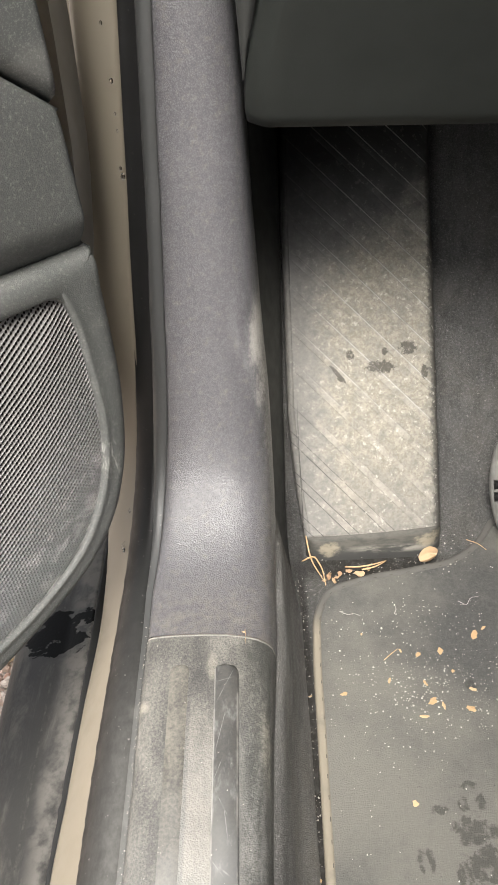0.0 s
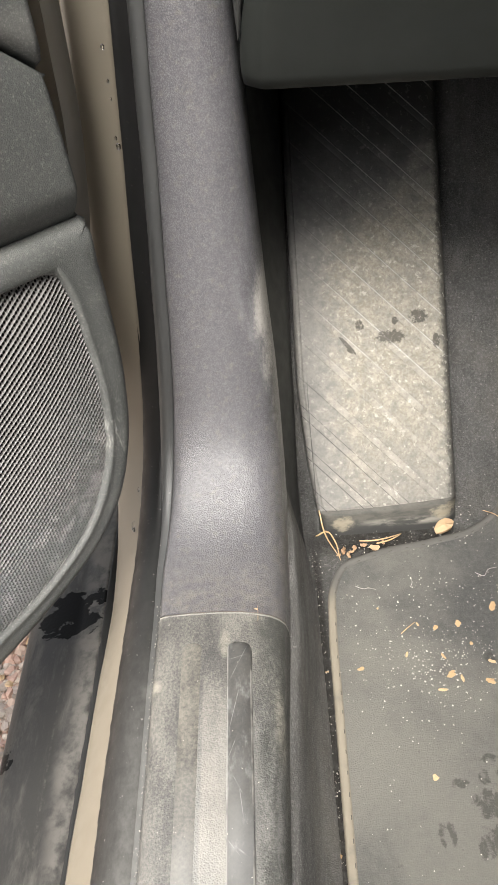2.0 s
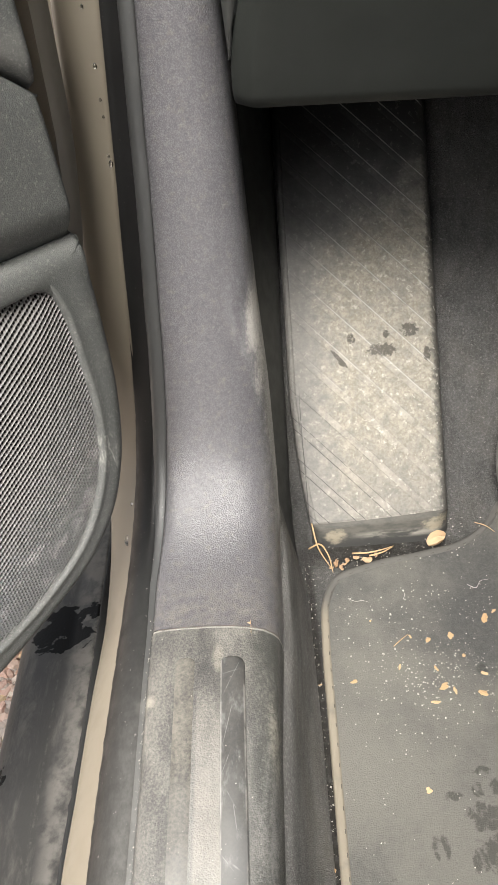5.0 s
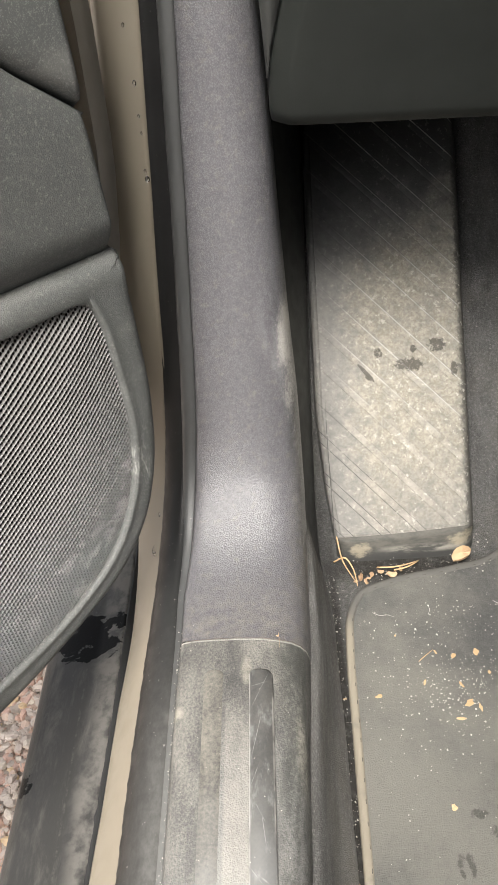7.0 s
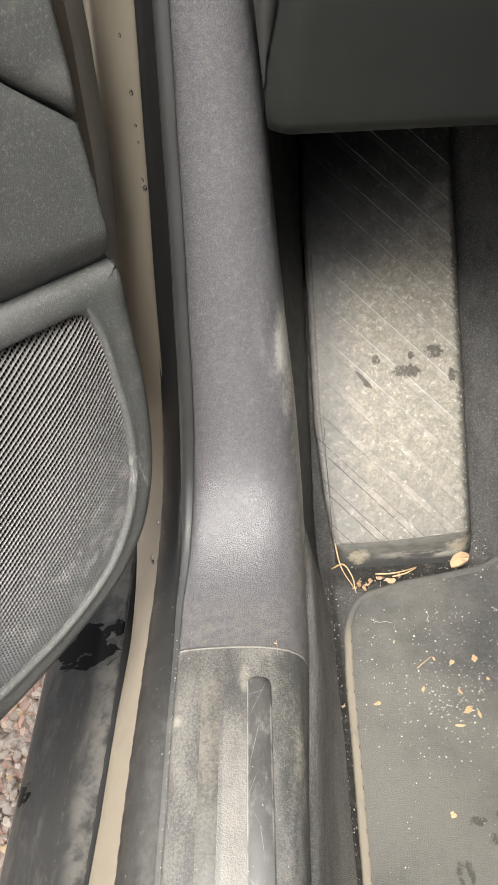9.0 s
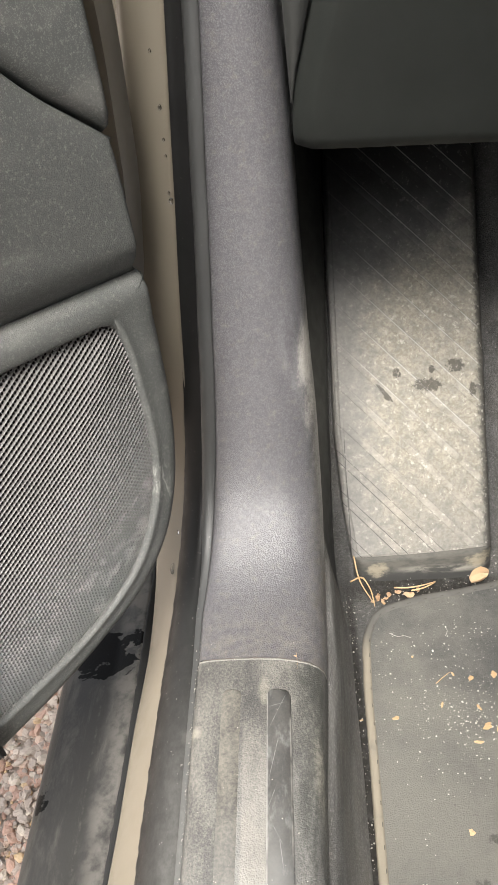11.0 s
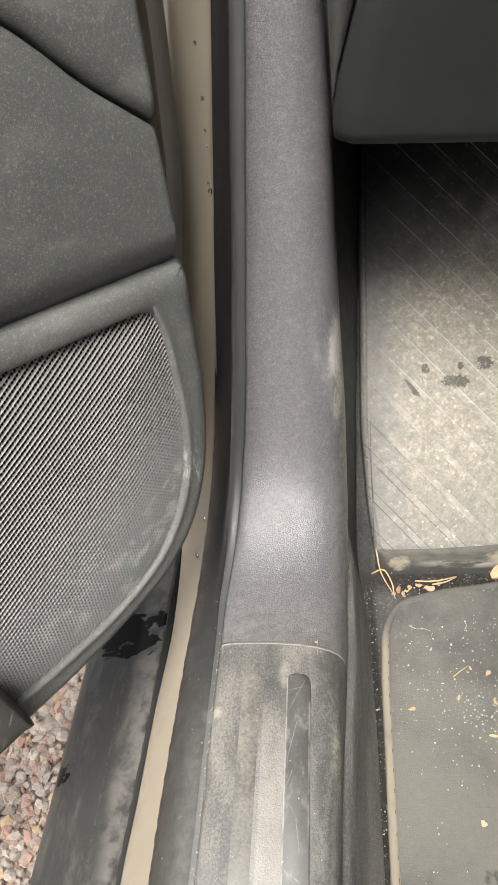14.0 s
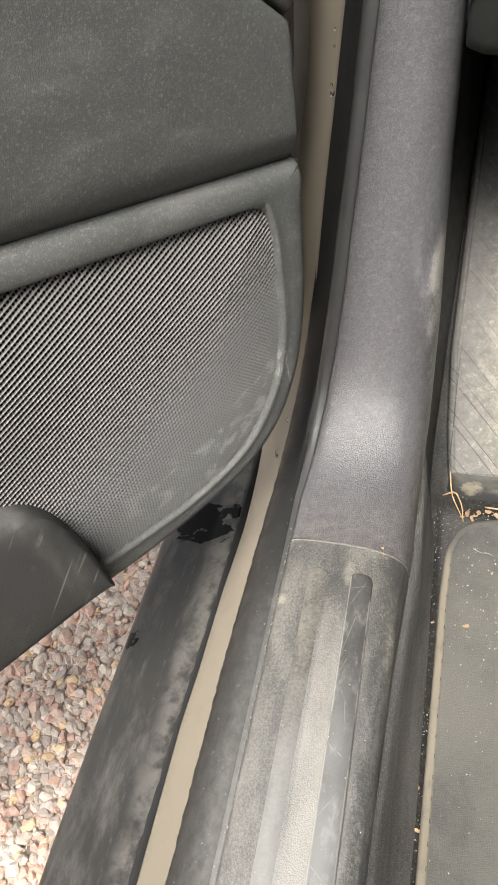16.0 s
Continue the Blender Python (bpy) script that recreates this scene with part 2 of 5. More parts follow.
def paint_material():
    n = Nodes("beige_body_paint")
    col = n.mix(n.noise(9.0), (0.189, 0.1645, 0.126), (0.220, 0.192, 0.149))
    dirt = n.ramp(n.noise(85.0, 6.0, 0.7), 0.56, 0.78)
    edge = n.math("MULTIPLY", n.ramp(n.axis(2), 0.085, 0.06), n.ramp(n.noise(120.0, 4.0), 0.45, 0.65))
    col = n.mix(n.math("MULTIPLY", dirt, 0.22), col, (0.2, 0.175, 0.13))
    col = n.mix(n.math("MULTIPLY", edge, 0.35), col, (0.16, 0.14, 0.105))
    return n.done(col, n.ramp(n.noise(30.0), 0.3, 0.7, 0.28, 0.42), n.bump(n.noise(260.0, 2.0), 0.04, 0.0005))


def skirt_material():
    n = Nodes("weathered_sill_plastic")
    col = n.mix(n.noise(18.0), (0.017, 0.017, 0.016), (0.034, 0.033, 0.031))
    haze = n.math("MAXIMUM", n.ramp(n.noise(60.0, 8.0, 0.75, (1.0, 0.22, 1.0), 0.3), 0.44, 0.74, 0.0, 0.75), n.math("MULTIPLY", n.ramp(n.noise(26.0, 8.0, 0.76, (1.0, 0.6, 1.0), 0.6), 0.52, 0.70), 0.6))
    rim = n.math("MULTIPLY", n.ramp(n.math("ADD", n.axis(0), n.math("MULTIPLY", n.noise(40.0, 4.0), 0.02)), -0.078, -0.060), n.ramp(n.noise(70.0, 5.0, 0.6), 0.35, 0.6))
    haze = n.math("MAXIMUM", haze, n.math("MULTIPLY", rim, 0.9))
    line = n.ramp(n.math("ABSOLUTE", n.math("ADD", n.axis(0), 0.088)), 0.0012, 0.0003)
    haze = n.math("MAXIMUM", haze, n.math("MULTIPLY", n.math("MULTIPLY", line, n.ramp(n.noise(170.0, 5.0, 0.7), 0.46, 0.66)), 0.42))
    wet = n.math("ADD", n.math("MULTIPLY", n.noise(48.0, 5.0, 0.55, (1.0, 1.5, 1.0), 0.3), 1.35), n.math("MULTIPLY", n.blob((-0.084, 0.366, 0.03), (0.036, 0.026, 0.06), 0.6), 0.50))
    wet = n.math("MAXIMUM", n.ramp(wet, 1.00, 1.05), n.ramp(n.math("ADD", n.noise(120.0), n.math("MULTIPLY", n.blob((-0.122, 0.252, 0.03), (0.007, 0.010, 0.03), 0.6), 0.42)), 0.76, 0.80))
    col = n.mix(n.math("MULTIPLY", haze, 0.40), col, (0.22, 0.207, 0.185))
    col = n.mix(wet, col, (0.005, 0.005, 0.005))
    rough = n.math("MULTIPLY", n.ramp(haze, 0.0, 1.0, 0.5, 0.78), n.ramp(wet, 0.0, 1.0, 1.0, 0.6))
    return n.done(col, rough, n.bump(n.noise(420.0, 4.0), 0.25, 0.0008), 0.0, n.ramp(wet, 0.0, 1.0, 0.3, 0.06))


def carpet_material(name, dark, light, dust, speck=0.0, streaks=0.0, darkened=0.0):
    n = Nodes(name)
    fib = n.noise(520.0, 4.0, 0.75)
    col = n.mix(n.noise(26.0, 5.0, 0.6), dark, light)
    col = n.mix(n.math("MULTIPLY", n.ramp(fib, 0.45, 0.72), 0.6), col, tuple(2.2 * c for c in light))
    d = n.ramp(n.noise(15.0, 7.0, 0.68), 0.42, 0.72)
    col = n.mix(n.math("MULTIPLY", d, dust), col, DUST)
    brush = n.noise(80.0, 6.0, 0.72, (1.0, 0.22, 0.6))
    col = n.mix(n.ramp(brush, 0.42, 0.66, 0.0, streaks), col, tuple(2.4 * c for c in light))
    col = n.mix(n.ramp(brush, 0.48, 0.34, 0.0, streaks * 1.4), col, tuple(0.4 * c for c in dark))
    if speck:
        s = n.ramp(n.noise(360.0, 2.0, 0.5), 0.68, 0.74)
        col = n.mix(n.math("MULTIPLY", s, speck), col, PALE)
    if darkened:
        # darker bands before the footrest and along the foot of the side wall
        dark_band = n.most(n.blob((0.185, 0.466, -0.008), (0.075, 0.016, 0.03), 0.4), n.blob((0.1125, 0.18, -0.008), (0.0055, 0.30, 0.02), 0.4))
        dark_band = n.math("MULTIPLY", dark_band, n.ramp(n.noise(140.0, 5.0, 0.65), 0.3, 0.55, 0.45, 1.0))
        col = n.mix(n.math("MULTIPLY", dark_band, darkened), col, (0.014, 0.012, 0.010))
    tuft = n.cells(900.0)
    return n.done(col, 0.95, n.bump(n.math("ADD", fib, tuft), 0.6, 0.0012), 0.0, 0.12)


def mat_material():
    n = Nodes("mat_carpet")
    fib = n.math("ADD", n.math("MULTIPLY", n.noise(900.0, 3.0, 0.75), 0.6), n.math("MULTIPLY", n.noise(260.0, 5.0, 0.7), 0.4))
    col = n.mix(n.noise(14.0, 5.0, 0.6), (0.053, 0.0535, 0.053), (0.076, 0.076, 0.073))
    col = n.mix(n.math("MULTIPLY", n.ramp(fib, 0.4, 0.72), 0.42), col, (0.17, 0.168, 0.155))
    near = n.ramp(n.axis(1), 0.40, 0.24)
    d = n.ramp(n.math("ADD", n.math("MULTIPLY", near, 0.16), n.noise(9.0, 6.0, 0.62)), 0.36, 0.72)
    col = n.mix(n.math("MULTIPLY", d, 0.45), col, (0.23, 0.22, 0.19))
    stain = n.noise(130.0, 6.0, 0.7, None, 0.4)
    spots = None
    for x, y, rx, ry in ((0.225, 0.257, 0.0055, 0.0050), (0.216, 0.257, 0.004, 0.002), (0.231, 0.245, 0.0045, 0.006), (0.218, 0.243, 0.0045, 0.006), (0.221, 0.225, 0.013, 0.013), (0.238, 0.224, 0.007, 0.006), (0.226, 0.202, 0.018, 0.015), (0.199, 0.240, 0.009, 0.004), (0.181, 0.205, 0.003, 0.008), (0.188, 0.206, 0.003, 0.008), (0.207, 0.196, 0.0035, 0.008), (0.243, 0.34, 0.006, 0.005), (0.255, 0.19, 0.012, 0.012)):
        s = n.blob((x, y, 0.0), (rx, ry, 0.05), 0.5)
        spots = s if spots is None else n.math("MAXIMUM", spots, s)
    spots = n.ramp(n.math("ADD", n.math("MULTIPLY", spots, 0.34), n.math("MULTIPLY", stain, 1.4)), 0.86, 1.06)
    col = n.mix(n.math("MULTIPLY", spots, 0.62), col, (0.035, 0.034, 0.032))
    return n.done(col, 0.93, n.bump(n.math("ADD", fib, n.cells(1000.0)), 0.4, 0.0008), 0.0, 0.15)


def binding_material():
    n = Nodes("mat_edge_tape")
    clean = n.mix(n.noise(60.0), (0.085, 0.083, 0.077), (0.12, 0.116, 0.106))
    d = n.math("MULTIPLY", n.ramp(n.axis(0), 0.135, 0.122), n.ramp(n.math("ADD", n.axis(1), n.math("MULTIPLY", n.noise(30.0), 0.04)), 0.45, 0.40))
    d = n.math("MULTIPLY", d, n.ramp(n.noise(60.0, 5.0), 0.25, 0.5, 0.6, 1.0))
    col = n.mix(d, clean, (0.25, 0.222, 0.175))
    weave = n.add("ShaderNodeTexWave", {"Vector": n.pos, "Scale": 420.0, "Distortion": 1.0}, 1, bands_direction="Y")
    return n.done(col, 0.9, n.bump(weave, 0.25, 0.0004), 0.0, 0.2)


def footrest_material(name):
    """Black rubber under trodden-in dust, its top darkened for the dashboard's shade; grime in the grooves beside the
    ribs, worn pale rib edges.
    """
    n = Nodes(name)
    x = n.axis(0)
    u = n.math("MULTIPLY", n.math("SUBTRACT", n.math("ADD", n.axis(1), n.axis(2)), 0.499), 0.7071)
    v = n.math("DIVIDE", n.math("SUBTRACT", n.math("ADD", x, u), 0.2025), 0.0353)
    m = n.math("MULTIPLY", n.math("SUBTRACT", n.math("FRACT", n.math("ADD", v, 100.5)), 0.5), 0.0353)
    big = n.noise(42.0, 5.0, 0.62)
    mott = n.noise(330.0, 4.0, 0.7)
    mid = n.noise(120.0, 5.0, 0.68)
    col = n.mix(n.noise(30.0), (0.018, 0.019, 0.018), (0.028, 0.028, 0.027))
    # grey film, faded out upwards to paint the shade under the dashboard; tan trodden dust on the middle and the right
    film_light = n.math("MULTIPLY", n.ramp(n.math("ADD", u, n.math("MULTIPLY", big, 0.06)), 0.41, 0.28, 0.02, 0.66), n.ramp(mid, 0.3, 0.7, 0.75, 1.0))
    col = n.mix(film_light, col, n.mix(mott, (0.20, 0.196, 0.186), (0.27, 0.263, 0.25)))
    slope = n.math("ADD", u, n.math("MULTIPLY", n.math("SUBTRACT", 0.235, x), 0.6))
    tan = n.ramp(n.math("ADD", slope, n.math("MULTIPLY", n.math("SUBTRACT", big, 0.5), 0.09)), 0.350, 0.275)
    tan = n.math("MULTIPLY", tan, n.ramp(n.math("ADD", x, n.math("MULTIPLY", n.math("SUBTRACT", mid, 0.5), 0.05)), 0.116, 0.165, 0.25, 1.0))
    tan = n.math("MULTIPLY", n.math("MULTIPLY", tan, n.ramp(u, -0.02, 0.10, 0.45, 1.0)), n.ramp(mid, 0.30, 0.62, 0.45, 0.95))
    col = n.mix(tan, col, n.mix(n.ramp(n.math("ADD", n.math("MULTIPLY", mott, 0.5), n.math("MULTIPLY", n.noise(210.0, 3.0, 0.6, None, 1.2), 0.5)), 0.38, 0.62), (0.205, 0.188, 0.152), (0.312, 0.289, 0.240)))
    # ribs: a paler worn face, a pale edge line higher up, dark grime lines low down
    face = n.ramp(n.math("ABSOLUTE", m), 0.0047, 0.0040)
    wear = n.noise(75.0, 5.0, 0.65)
    face = n.math("MULTIPLY", face, n.math("MULTIPLY", n.ramp(wear, 0.38, 0.62), n.ramp(u, 0.22, 0.13, 0.02, 0.42)))
    face = n.math("MULTIPLY", face, n.ramp(x, 0.118, 0.150, 0.1, 1.0))
    col = n.mix(face, col, (0.35, 0.332, 0.29))
    line = n.math("MULTIPLY", n.ramp(n.math("ABSOLUTE", n.math("SUBTRACT", m, 0.0036)), 0.0012, 0.0004), n.ramp(wear, 0.30, 0.52, 0.1, 0.7))
    line = n.math("MULTIPLY", line, n.ramp(x, 0.112, 0.165, 0.15, 1.0))
    line = n.math("MULTIPLY", line, n.ramp(n.math("ADD", u, n.math("MULTIPLY", x, 0.4)), 0.16, 0.24))
    col = n.mix(line, col, (0.40, 0.39, 0.365))
    groove = n.ramp(n.math("ABSOLUTE", n.math("SUBTRACT", n.math("ABSOLUTE", m), 0.0048)), 0.0006, 0.0002)
    where = n.ramp(n.math("ADD", n.math("ADD", u, n.math("MULTIPLY", x, 1.2)), n.math("MULTIPLY", mid, 0.10)), 0.335, 0.255, 0.08, 0.9)
    groove = n.math("MULTIPLY", n.math("MULTIPLY", groove, where), n.ramp(n.noise(110.0, 3.0), 0.3, 0.45, 0.4, 1.0))
    side = n.math("MULTIPLY", n.ramp(n.math("ABSOLUTE", n.math("SUBTRACT", x, n.ramp(u, 0.0, 0.115, 0.1160, 0.1130))), 0.0006, 0.0002), n.ramp(u, 0.14, 0.10, 0.0, 0.8))
    col = n.mix(n.math("MAXIMUM", groove, side), col, (0.045, 0.044, 0.042))
    # rubbed-off far edge
    rub = n.ramp(n.math("ADD", x, n.math("MULTIPLY", n.math("SUBTRACT", n.noise(150.0, 5.0, 0.7), 0.5), 0.018)), 0.2355, 0.2425, 0.0, 0.85)
    col = n.mix(rub, col, (0.05, 0.048, 0.044))
    fleck = n.math("MULTIPLY", n.ramp(n.noise(240.0, 3.0, 0.6), 0.60, 0.68), n.math("MULTIPLY", n.ramp(u, 0.34, 0.22, 0.1, 0.42), n.ramp(x, 0.12, 0.18, 0.35, 1.0)))
    col = n.mix(fleck, col, (0.52, 0.50, 0.45))
    spots = None
    for sx, su, rx, ru in ((0.2185, 0.178, 0.0095, 0.0085), (0.1635, 0.172, 0.0045, 0.0065), (0.1925, 0.160, 0.0150, 0.0090), (0.1965, 0.175, 0.0035, 0.005), (0.2335, 0.155, 0.0038, 0.0095)):
        s = n.blob((sx, 0.486 + 0.7071 * su, 0.013 + 0.7071 * su), (rx, ru * 0.8, ru * 0.8), 0.5)
        spots = s if spots is None else n.math("MAXIMUM", spots, s)
    spots = n.most(spots, n.scratch((0.1515, 0.5946), -0.67, 0.0165, 0.0022), n.scratch((0.1545, 0.5905), -0.35, 0.0055, 0.0022))
    spots = n.ramp(n.math("ADD", n.math("MULTIPLY", spots, 0.42), n.math("MULTIPLY", n.noise(300.0, 6.0, 0.78, None, 0.3), 1.2)), 0.84, 0.98)
    col = n.mix(n.math("MULTIPLY", spots, 0.82), col, (0.05, 0.047, 0.04))
    return n.done(col, n.ramp(tan, 0.0, 1.0, 0.55, 0.92), n.bump(n.math("ADD", mid, mott), 0.35, 0.0009), 0.0, 0.35)


def lip_material():
    n = Nodes("muddy_rubber_lip")
    col = n.mix(n.noise(40.0), (0.026, 0.026, 0.025), (0.042, 0.042, 0.039))
    edge = n.math("ADD", n.axis(2), n.math("MULTIPLY", n.noise(70.0, 4.0, 0.6), 0.022))
    top = n.math("MULTIPLY", n.ramp(edge, 0.010, 0.022), n.ramp(n.noise(120.0, 6.0, 0.7, (0.5, 1.0, 1.6)), 0.3, 0.65, 0.25, 1.0))
    mud = n.math("MAXIMUM", n.blob((0.139, 0.478, 0.004), (0.011, 0.03, 0.007), 0.6), n.blob((0.233, 0.484, 0.010), (0.013, 0.03, 0.007), 0.6))
    mud = n.ramp(n.math("ADD", n.math("MULTIPLY", mud, 0.4), n.noise(110.0, 6.0, 0.72, (0.7, 1.0, 1.3))), 0.66, 0.92)
    streak = n.math("MULTIPLY", n.blob((0.200, 0.482, 0.004), (0.035, 0.03, 0.003), 0.6), n.ramp(n.noise(90.0, 5.0, 0.65, (0.5, 1.0, 2.0)), 0.42, 0.62))
    col = n.mix(n.math("MULTIPLY", top, 0.26), col, (0.24, 0.225, 0.18))
    col = n.mix(n.math("MULTIPLY", streak, 0.6), col, (0.36, 0.34, 0.29))
    col = n.mix(n.math("MULTIPLY", mud, 0.62), col, (0.32, 0.28, 0.205))
    return n.done(col, 0.7, n.bump(n.noise(300.0, 5.0), 0.3, 0.0008))


def door_card_material(name, a, b, spec=0.5, depth=0.38):
    n = Nodes(name)
    nrm, h = grain(n, 1400.0, depth)
    col = n.mix(n.noise(16.0, 5.0), a, b)
    col = n.mix(n.ramp(h, 0.58, 0.86, 0.0, 0.4), col, tuple(2.2 * c for c in b))
    speck = n.ramp(n.noise(620.0, 3.0, 0.7), 0.54, 0.70, 0.0, 0.22)
    col = n.mix(speck, col, PALE)
    smear = n.math("MULTIPLY", n.ramp(n.noise(14.0, 6.0, 0.6, (1.0, 1.0, 2.2), 0.5), 0.5, 0.75), 0.16)
    col = n.mix(smear, col, PALE)
    edge = n.math("MAXIMUM", n.blob((-0.018, 0.352, 0.250), (0.006, 0.008, 0.014), 0.6), n.math("MULTIPLY", n.blob((-0.015, 0.362, 0.285), (0.008, 0.010, 0.035), 0.7), 0.25))
    col = n.mix(n.math("MULTIPLY", edge, n.ramp(n.noise(150.0, 7.0, 0.78, (1.6, 1.6, 0.5), 0.5), 0.50, 0.62)), col, (0.3, 0.3, 0.28))
    return n.done(col, n.ramp(n.noise(30.0), 0.3, 0.7, 0.5, 0.62), nrm, 0.0, spec)


def pocket_material():
    n = Nodes("door_pocket_plastic")
    nrm, _ = grain(n, 950.0, 0.25)
    col = n.mix(n.noise(20.0), (0.034, 0.034, 0.033), (0.05, 0.049, 0.047))
    along = n.add("ShaderNodeVectorMath", {0: n.pos, 1: (0.38 * 15, 0.46 * 15, 0.80 * 15)}, 1, operation="DOT_PRODUCT")
    across = n.add("ShaderNodeVectorMath", {0: n.pos, 1: (-0.565 * 330, -0.568 * 330, 0.592 * 330)}, 1, operation="DOT_PRODUCT")
    skew = n.add("ShaderNodeCombineXYZ", {0: along, 1: across})
    sc = n.add("ShaderNodeTexNoise", {"Vector": skew, "Scale": 1.0, "Detail": 0.0})
    sc = n.math("MULTIPLY", n.ramp(sc, 0.66, 0.74), n.ramp(n.noise(38.0, 3.0), 0.46, 0.60))
    smear = n.ramp(n.noise(30.0, 4.0, 0.6, (1.0, 1.0, 0.3)), 0.5, 0.75)
    col = n.mix(n.math("MULTIPLY", smear, 0.12), col, PALE)
    col = n.mix(n.math("MULTIPLY", sc, 0.3), col, PALE)
    return n.done(col, 0.55, nrm, 0.0, 0.4)


def plain(name, a, b, rough, scale=40.0, bump=0.1, bscale=500.0, spec=0.5):
    n = Nodes(name)
    col = n.mix(n.noise(scale, 5.0), a, b)
    return n.done(col, n.ramp(n.noise(scale * 1.7), 0.3, 0.7, rough - 0.06, rough + 0.06), n.bump(n.noise(bscale, 4.0), bump, 0.0006), 0.0, spec)


def grille_material():
    n = Nodes("speaker_mesh")
    col = n.mix(n.noise(18.0, 5.0), (0.115, 0.112, 0.109), (0.165, 0.160, 0.155))
    low = n.most(n.blob((-0.054, 0.306, 0.217), (0.07, 0.07, 0.022), 0.6), n.blob((-0.024, 0.335, 0.235), (0.03, 0.03, 0.03), 0.6))
    dusty = n.math("MULTIPLY", low, n.ramp(n.noise(62.0, 4.0, 0.6, (1.0, 1.0, 1.5), 0.4), 0.48, 0.62, 0.0, 0.4))
    col = n.mix(dusty, col, (0.42, 0.40, 0.38))
    return n.done(col, n.ramp(n.noise(30.0), 0.3, 0.7, 0.44, 0.56), n.bump(n.noise(500.0, 4.0), 0.1, 0.0006))


def stone_material():
    n = Nodes("gravel_stone")
    isl = n.add("ShaderNodeNewGeometry", {}, "Random Per Island")
    r = n.t.nodes.new("ShaderNodeValToRGB")
    n.t.links.new(isl, r.inputs[0])
    e = r.color_ramp.elements
    e[0].color, e[1].color = (0.36, 0.30, 0.26, 1), (0.47, 0.38, 0.31, 1)
    for p, c in ((0.14, (0.46, 0.40, 0.35)), (0.28, (0.48, 0.28, 0.21)), (0.40, (0.40, 0.34, 0.295)), (0.52, (0.52, 0.37, 0.29)), (0.64, (0.42, 0.25, 0.195)), (0.72, (0.60, 0.42, 0.22)), (0.79, (0.62, 0.55, 0.46)), (0.87, (0.50, 0.43, 0.37)), (0.93, (0.29, 0.25, 0.22))):
        e.new(p).color = (*c, 1)
    r.color_ramp.interpolation = "CONSTANT"
    col = n.mix(n.math("MULTIPLY", n.ramp(n.noise(160.0, 5.0, 0.7), 0.35, 0.7, 0.4, 1.0), 0.45), r.outputs[0], (0.52, 0.42, 0.34))
    return n.done(col, n.ramp(n.noise(60.0), 0.3, 0.7, 0.4, 0.75), n.bump(n.noise(400.0, 4.0), 0.4, 0.001))


def ground_material():
    n = Nodes("gravel_ground")
    c = n.cells(70.0, "F1", None, 1)
    hsv = n.add("ShaderNodeSeparateColor", {0: c}, 0)
    col = n.mix(hsv, (0.31, 0.255, 0.215), (0.42, 0.34, 0.285))
    col = n.mix(n.noise(1.5, 5.0), col, (0.25, 0.215, 0.185))
    return n.done(col, 0.85, n.bump(n.cells(70.0), 0.8, 0.006))


def crumb_material():
    n = Nodes("sand_crumb")
    isl = n.add("ShaderNodeNewGeometry", {}, "Random Per Island")
    return n.done(n.mix(isl, (0.20, 0.185, 0.16), (0.56, 0.535, 0.48)), 0.7)


def tinted(name, a, b, rough=0.6):
    n = Nodes(name)
    rnd = n.add("ShaderNodeObjectInfo", {}, "Random")
    f = n.math("ADD", n.math("MULTIPLY", rnd, 0.6), n.math("MULTIPLY", n.noise(300.0, 4.0), 0.4))
    return n.done(n.mix(f, a, b), rough, n.bump(n.noise(500.0, 4.0), 0.4, 0.0005))


def water_material():
    n = Nodes("water")
    n.b.inputs["Transmission Weight"].default_value = 1.0
    n.b.inputs["IOR"].default_value = 1.33
    return n.done((1, 1, 1), 0.02)


KICK, PLATE, RUBBER, PAINT, SKIRT = kick_material(), plate_material(), rubber_material("black_rubber", (0.009, 0.009, 0.009), (0.014, 0.0138, 0.0135), 0.2), paint_material(), skirt_material()
STRIP_DARK, STRIP_DUSTY = strip_material("smooth_tread_strip", 0.22), strip_material("dusty_tread_strip", 0.8)
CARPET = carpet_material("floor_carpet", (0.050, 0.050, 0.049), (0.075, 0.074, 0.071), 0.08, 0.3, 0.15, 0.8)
SIDE_CARPET = carpet_material("side_carpet", (0.138, 0.134, 0.128), (0.190, 0.185, 0.176), 0.2, 0.3, 0.16)
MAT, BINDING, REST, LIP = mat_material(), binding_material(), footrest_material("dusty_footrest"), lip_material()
CARD = door_card_material("door_card_plastic", (0.055, 0.0575, 0.055), (0.080, 0.0825, 0.078))
POCKET = pocket_material()
UPPER_CARD = door_card_material("upper_card_plastic", (0.058, 0.0605, 0.058), (0.080, 0.0825, 0.078), 0.5, 0.08)
GRILLE = grille_material()
HOLLOW = plain("speaker_cavity", (0.008, 0.008, 0.008), (0.012, 0.012, 0.012), 0.9)
DASH = plain("dashboard_plastic", (0.0136, 0.0155, 0.0139), (0.0186, 0.0206, 0.0187), 0.6, 30.0, 0.15, 900.0, 0.25)
END_CAP = plain("end_cap_plastic", (0.028, 0.029, 0.028), (0.036, 0.037, 0.035), 0.55, 30.0, 0.15, 900.0, 0.4)
DARK = plain("underside_plastic", (0.008, 0.008, 0.008), (0.014, 0.014, 0.014), 0.7)
KICK_PANEL = plain("kick_panel_plastic", (0.040, 0.0405, 0.038), (0.056, 0.0565, 0.053), 0.55, 40.0, 0.1, 500.0, 0.25)
LINING = plain("roof_lining", (0.30, 0.29, 0.27), (0.36, 0.35, 0.33), 0.95)
